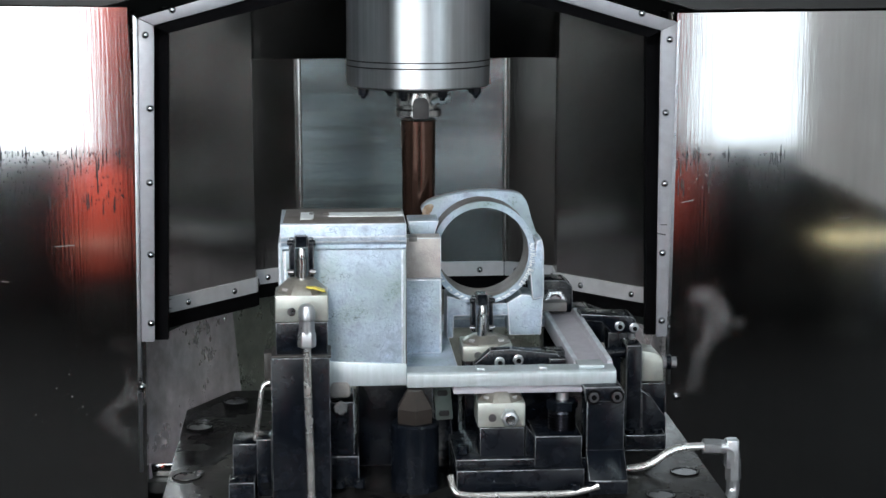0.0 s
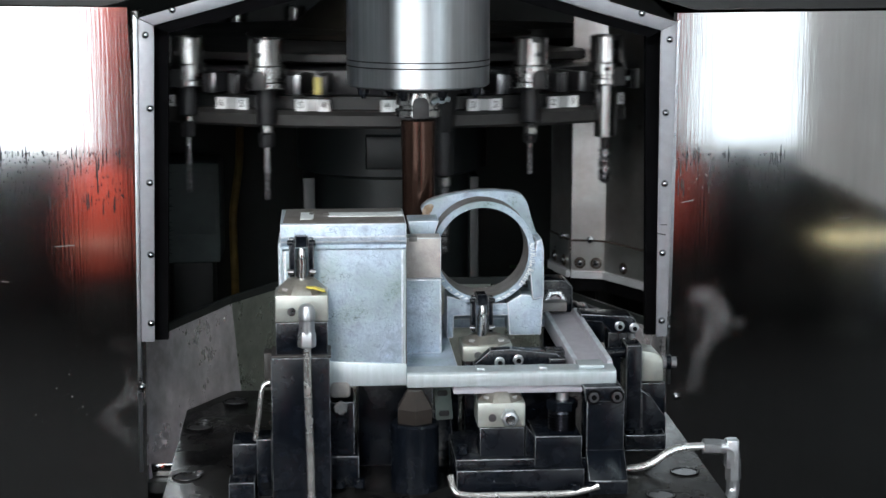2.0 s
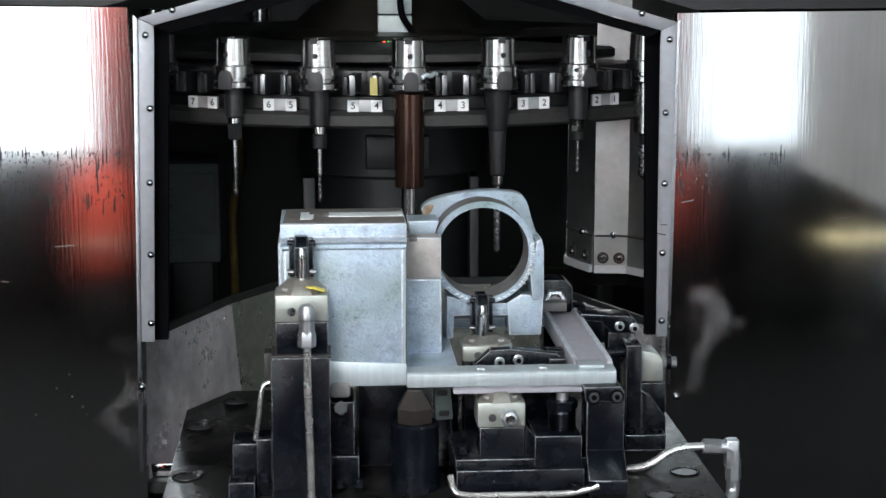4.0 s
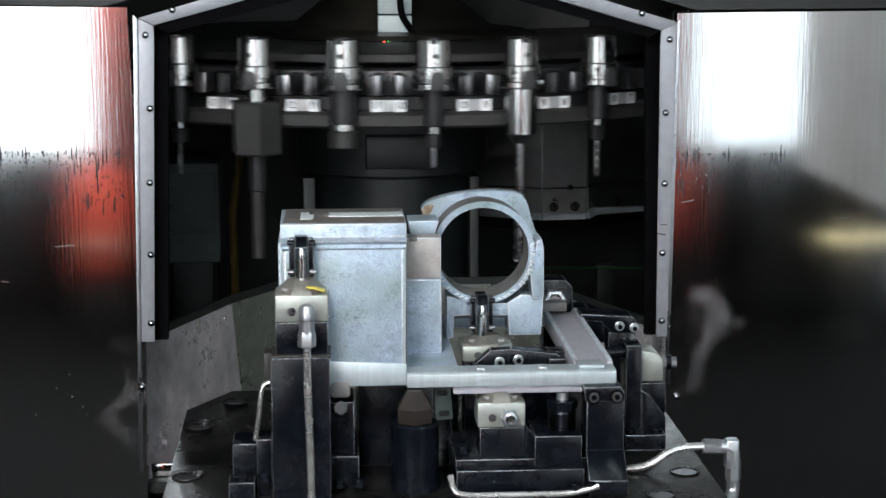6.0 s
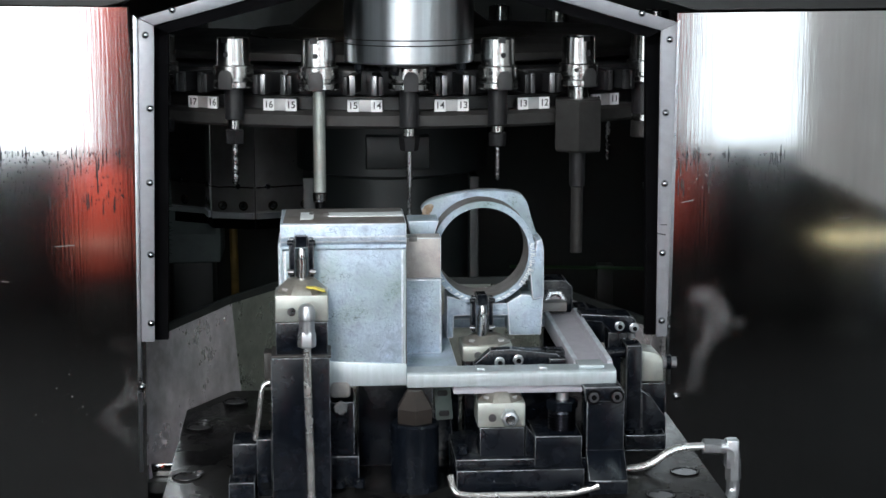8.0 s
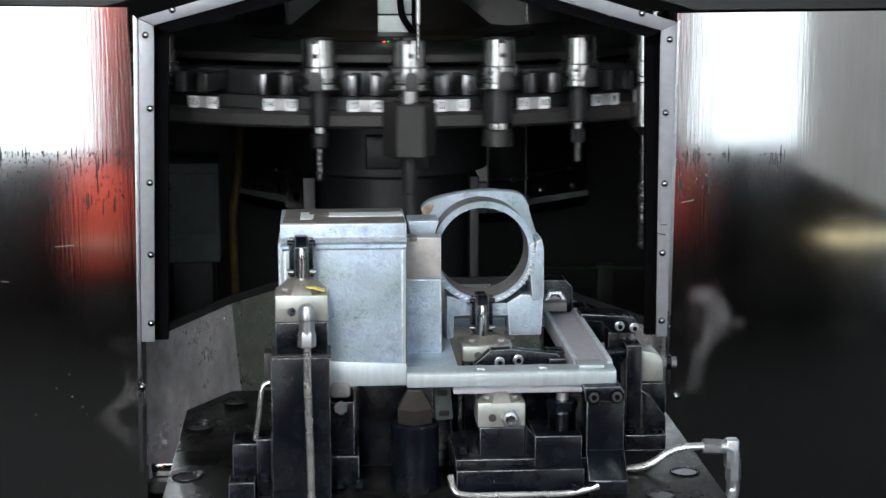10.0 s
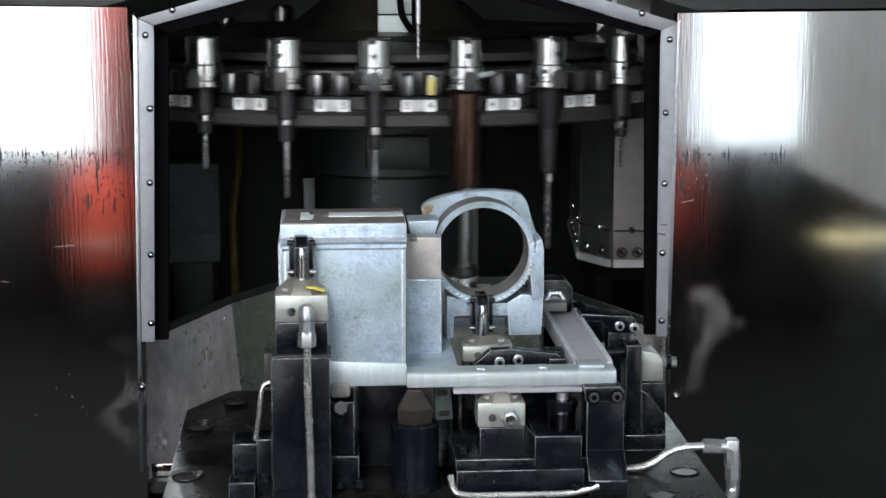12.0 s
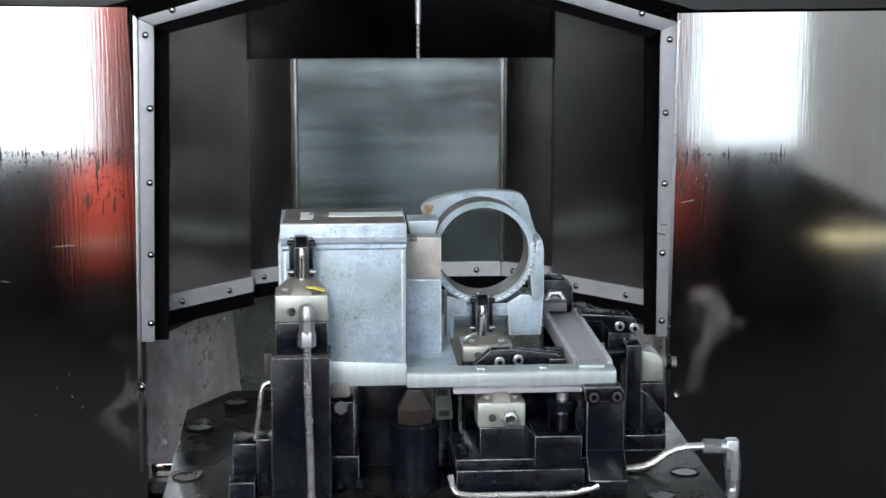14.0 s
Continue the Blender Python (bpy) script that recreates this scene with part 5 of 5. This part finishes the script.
def clamp_right():
    c = thing("swing_clamp", "black clamp tower with a nickel side cylinder", "clamp", group="hydraulic clamps")
    part("tower", box(B(), 0.3068, 0.3312, -0.160, -0.110, 0.0000, 0.1558, .0015), BLACK_STEEL, c)
    part("gusset", prism(B(), [(0.3319, 0.0852), (0.3470, 0.0742), (0.3705, 0.0415), (0.3720, -0.0252), (0.3342, -0.0244)], -.155, -.12, "y", .0015), BLACK_STEEL, c)
    part("riser", box(B(), 0.3370, 0.3741, -0.130, -0.080, 0.0329, 0.0889, .0012), BLACK_STEEL, c)
    b = part("cylinder", prism(B(), [(0.3345, 0.0923), (0.3698, 0.0917), (0.3689, 0.1275), (0.3590, 0.1375), (0.3335, 0.1424)], -.135, -.08, "y", .003), NICKEL, c, "satin nickel clamp cylinder")
    part("fitting", rod(B(), (0.3703, -0.1200, 0.1193), (0.3915, -0.1200, 0.1189), .0088, seg=6), ZINC, b)
    part("fitting_collar", rod(B(), (0.3756, -0.1200, 0.1192), (0.3827, -0.1200, 0.1191), .0115, seg=16), BLACK_STEEL, b)
    part("foot", box(B(), 0.3020, 0.3645, -0.190, -0.110, 0.0000, 0.0238, .0015), BLACK_STEEL, c)
    part("foot_slab", box(B(), 0.3005, 0.3610, -0.200, -0.110, 0.0000, 0.0038, .001), BLACK_STEEL, c)
    part("rod", rod(B(), (0.2733, -0.1400, 0.1393), (0.3099, -0.1400, 0.1422), .0085, seg=16), BLACK_STEEL, c)
    part("rod_tip", rod(B(), (0.2679, -0.1400, 0.1465), (0.2749, -0.1400, 0.1464), .0105, seg=16), CAST_DARK, c)
    for px in (1117, 1165):
        again("cap_screw", CAP, c, pose(0.3115 + (px - 1117) * .00083, -.175, 0.0189))
    a = thing("clamp_arm", "black clamp arm with two bright bolts", "clamp arm")
    part("arm", prism(B(), [(0.2576, 0.1750), (0.3395, 0.1701), (0.3460, 0.1644), (0.3464, 0.1422), (0.3072, 0.1428), (0.2905, 0.1616), (0.2577, 0.1640)], -.02, .03, "y", .0015), BLACK_STEEL, a)
    part("post", box(B(), 0.3038, 0.3379, -0.010, 0.030, 0.0000, 0.1422, .0015), BLACK_STEEL, a)
    part("set_screw", rod(B(), (0.3418, -0.0100, 0.1418), (0.3421, -0.0100, 0.1251), .006, seg=12), ZINC, a)
    for px in (0, 1):
        again("socket", SOCKET, again("bolt", BRIGHT_BOLT, a, pose((0.3197, 0.3435)[px], -.021, (0.1547, 0.1515)[px])), Matrix.Identity(4))
    s = thing("locating_block", "black locating block with a large bright nut behind the casting", "fixture block")
    part("block", prism(B(), [(0.2090, 0.0782), (0.2076, 0.2129), (0.2457, 0.2124), (0.2570, 0.2009), (0.2587, 0.0773)], .07, .12, "y", .002), BLACK_STEEL, s)
    n = part("nut", lathe(B(), [(.0175, 0), (.0205, .003), (.0205, .013), (.0175, .0165), (.0125, .0168), (.0125, .010), (.0001, .010)], 6, (0.2260, 0.0700, 0.1794), Matrix.Rotation(radians(84), 4, "X")), ZINC, s, "large bright hexagon nut")
    part("stud", lathe(B(), [(.0115, 0), (.0115, .0120), (.009, .014), (.0001, .0141)], 20, (0.2260, 0.0700, 0.1794), Matrix.Rotation(radians(84), 4, "X")), BOLT_STEEL, n)
    part("shim_stack", box(B(), 0.1995, 0.2419, 0.030, 0.070, 0.1683, 0.1833, .001), CAST_DARK, s)
    part("arm", prism(B(), [(0.2643, 0.1591), (0.2870, 0.1587), (0.3617, 0.1287), (0.3629, 0.0656), (0.2655, 0.0673)], .10, .15, "y", .002), BLACK_STEEL, s)


clamp_right()


def pipe_right():
    c = thing("hydraulic_pipe", "bent steel hydraulic pipe with zinc elbow fittings", "pipe")
    part("tube", pipe(B(), [(0.2762, -0.3000, 0.0054), (0.3176, -0.3000, 0.0087), (0.3540, -0.2900, 0.0331), (0.4018, -0.2850, 0.0332)], .0058, 14), TUBE, c)
    part("hex_nut", rod(B(), (0.4001, -0.2850, 0.0332), (0.4253, -0.2850, 0.0318), .0118, seg=6), ZINC, c)
    e = part("elbow", pipe(B(), [(0.4220, -0.2850, 0.0319), (0.4446, -0.2850, 0.0314), (0.4454, -0.2850, 0.0064)], .0105, 16), ZINC, c)
    part("elbow_block", box(B(), 0.4330, 0.4523, -0.295, -0.275, 0.0000, 0.0439, .003), ZINC, e)
    part("hex_nut", rod(B(), (0.4452, -0.2850, 0.0124), (0.4461, -0.2850, -0.0178), .0118, seg=6), ZINC, c)
    part("foot_elbow", pipe(B(), [(0.4461, -0.2850, -0.0161), (0.4467, -0.2850, -0.0369), (0.4376, -0.3000, -0.0490)], .0100, 14), ZINC, c)


pipe_right()


# ---- what moves ----
# pocket number that stands at the front, second by second
CENTRE = [(0.0, -2.38), (0.1, -2.32), (0.2, -2.19), (0.3, -2.02), (0.4, -1.82), (0.5, -1.60), (0.6, -1.27), (0.8, -0.58), (1.0, 0.10), (1.5, 1.65), (2.0, 3.39), (2.1, 3.74), (2.2, 3.96), (2.3, 4.0), (4.15, 4.0),
          (4.3, 4.12), (4.45, 4.5), (4.7, 5.36), (5.3, 7.60), (5.5, 8.34), (6.0, 10.27), (6.5, 12.10), (6.8, 13.25), (6.9, 13.68), (7.0, 13.99), (7.1, 14.0), (9.25, 14.0),
          (9.4, 13.9), (9.55, 13.55), (10.3, 10.97), (10.5, 10.21), (11.0, 8.26), (11.5, 6.56), (12.0, 4.62), (12.5, 2.78), (13.0, 0.85), (13.5, -0.88), (13.7, -1.53), (13.8, -1.88), (13.9, -2.23), (14.0, -2.46)]
# place of the spindle nose
NOSE = [(0.0, 0.0, .540), (2.7, 0.0, .540), (2.8, .035, .541), (2.9, .135, .547), (3.0, .245, .553), (3.1, .280, .5555), (3.2, .285, .5562), (3.4, .285, .5562), (3.6, .285, .68), (3.8, .285, .85), (4.0, .285, .87), (7.4, .285, .87), (7.6, .285, .72), (7.7, .285, .565), (7.76, .285, .5562), (8.45, .285, .5562), (8.6, .22, .5562),
        (8.8, .05, .560), (8.95, .0, .62), (9.2, .0, .80), (9.35, .0, .8515), (14.0, .0, .8515)]
TIMES = [k / 10 for k in range(141)]


def along(table, t, column):
    return float(np.interp(t, [r[0] for r in table], [r[column] for r in table]))


def in_pocket(i, t):
    a = (along(CENTRE, t, 1) - i) * STEP
    return pose(RING_R * math.sin(radians(a)), AXIS_Y - RING_R * math.cos(radians(a)), Z_GAUGE, 0, 0, a)


def in_spindle(t):
    return pose(0, along(NOSE, t, 1), along(NOSE, t, 2) - .0095)


def motions():
    walk(CAROUSEL, [(t, pose(0, AXIS_Y, 0, 0, 0, along(CENTRE, t, 1) * STEP)) for t in TIMES])
    times = sorted(set(TIMES) | {r[0] for r in NOSE})
    walk(SPIN, [(t, pose(0, along(NOSE, t, 1), along(NOSE, t, 2))) for t in times])
    for i in TOOL:
        if i == 4:
            walk(TOOL[i], [(t, in_spindle(t) if t <= 3.4 else in_pocket(i, t)) for t in times])
        elif i == 14:
            walk(TOOL[i], [(t, in_pocket(i, t) if t <= 8.45 else in_spindle(t)) for t in times])
        else:
            walk(TOOL[i], [(t, in_pocket(i, t)) for t in TIMES])


motions()
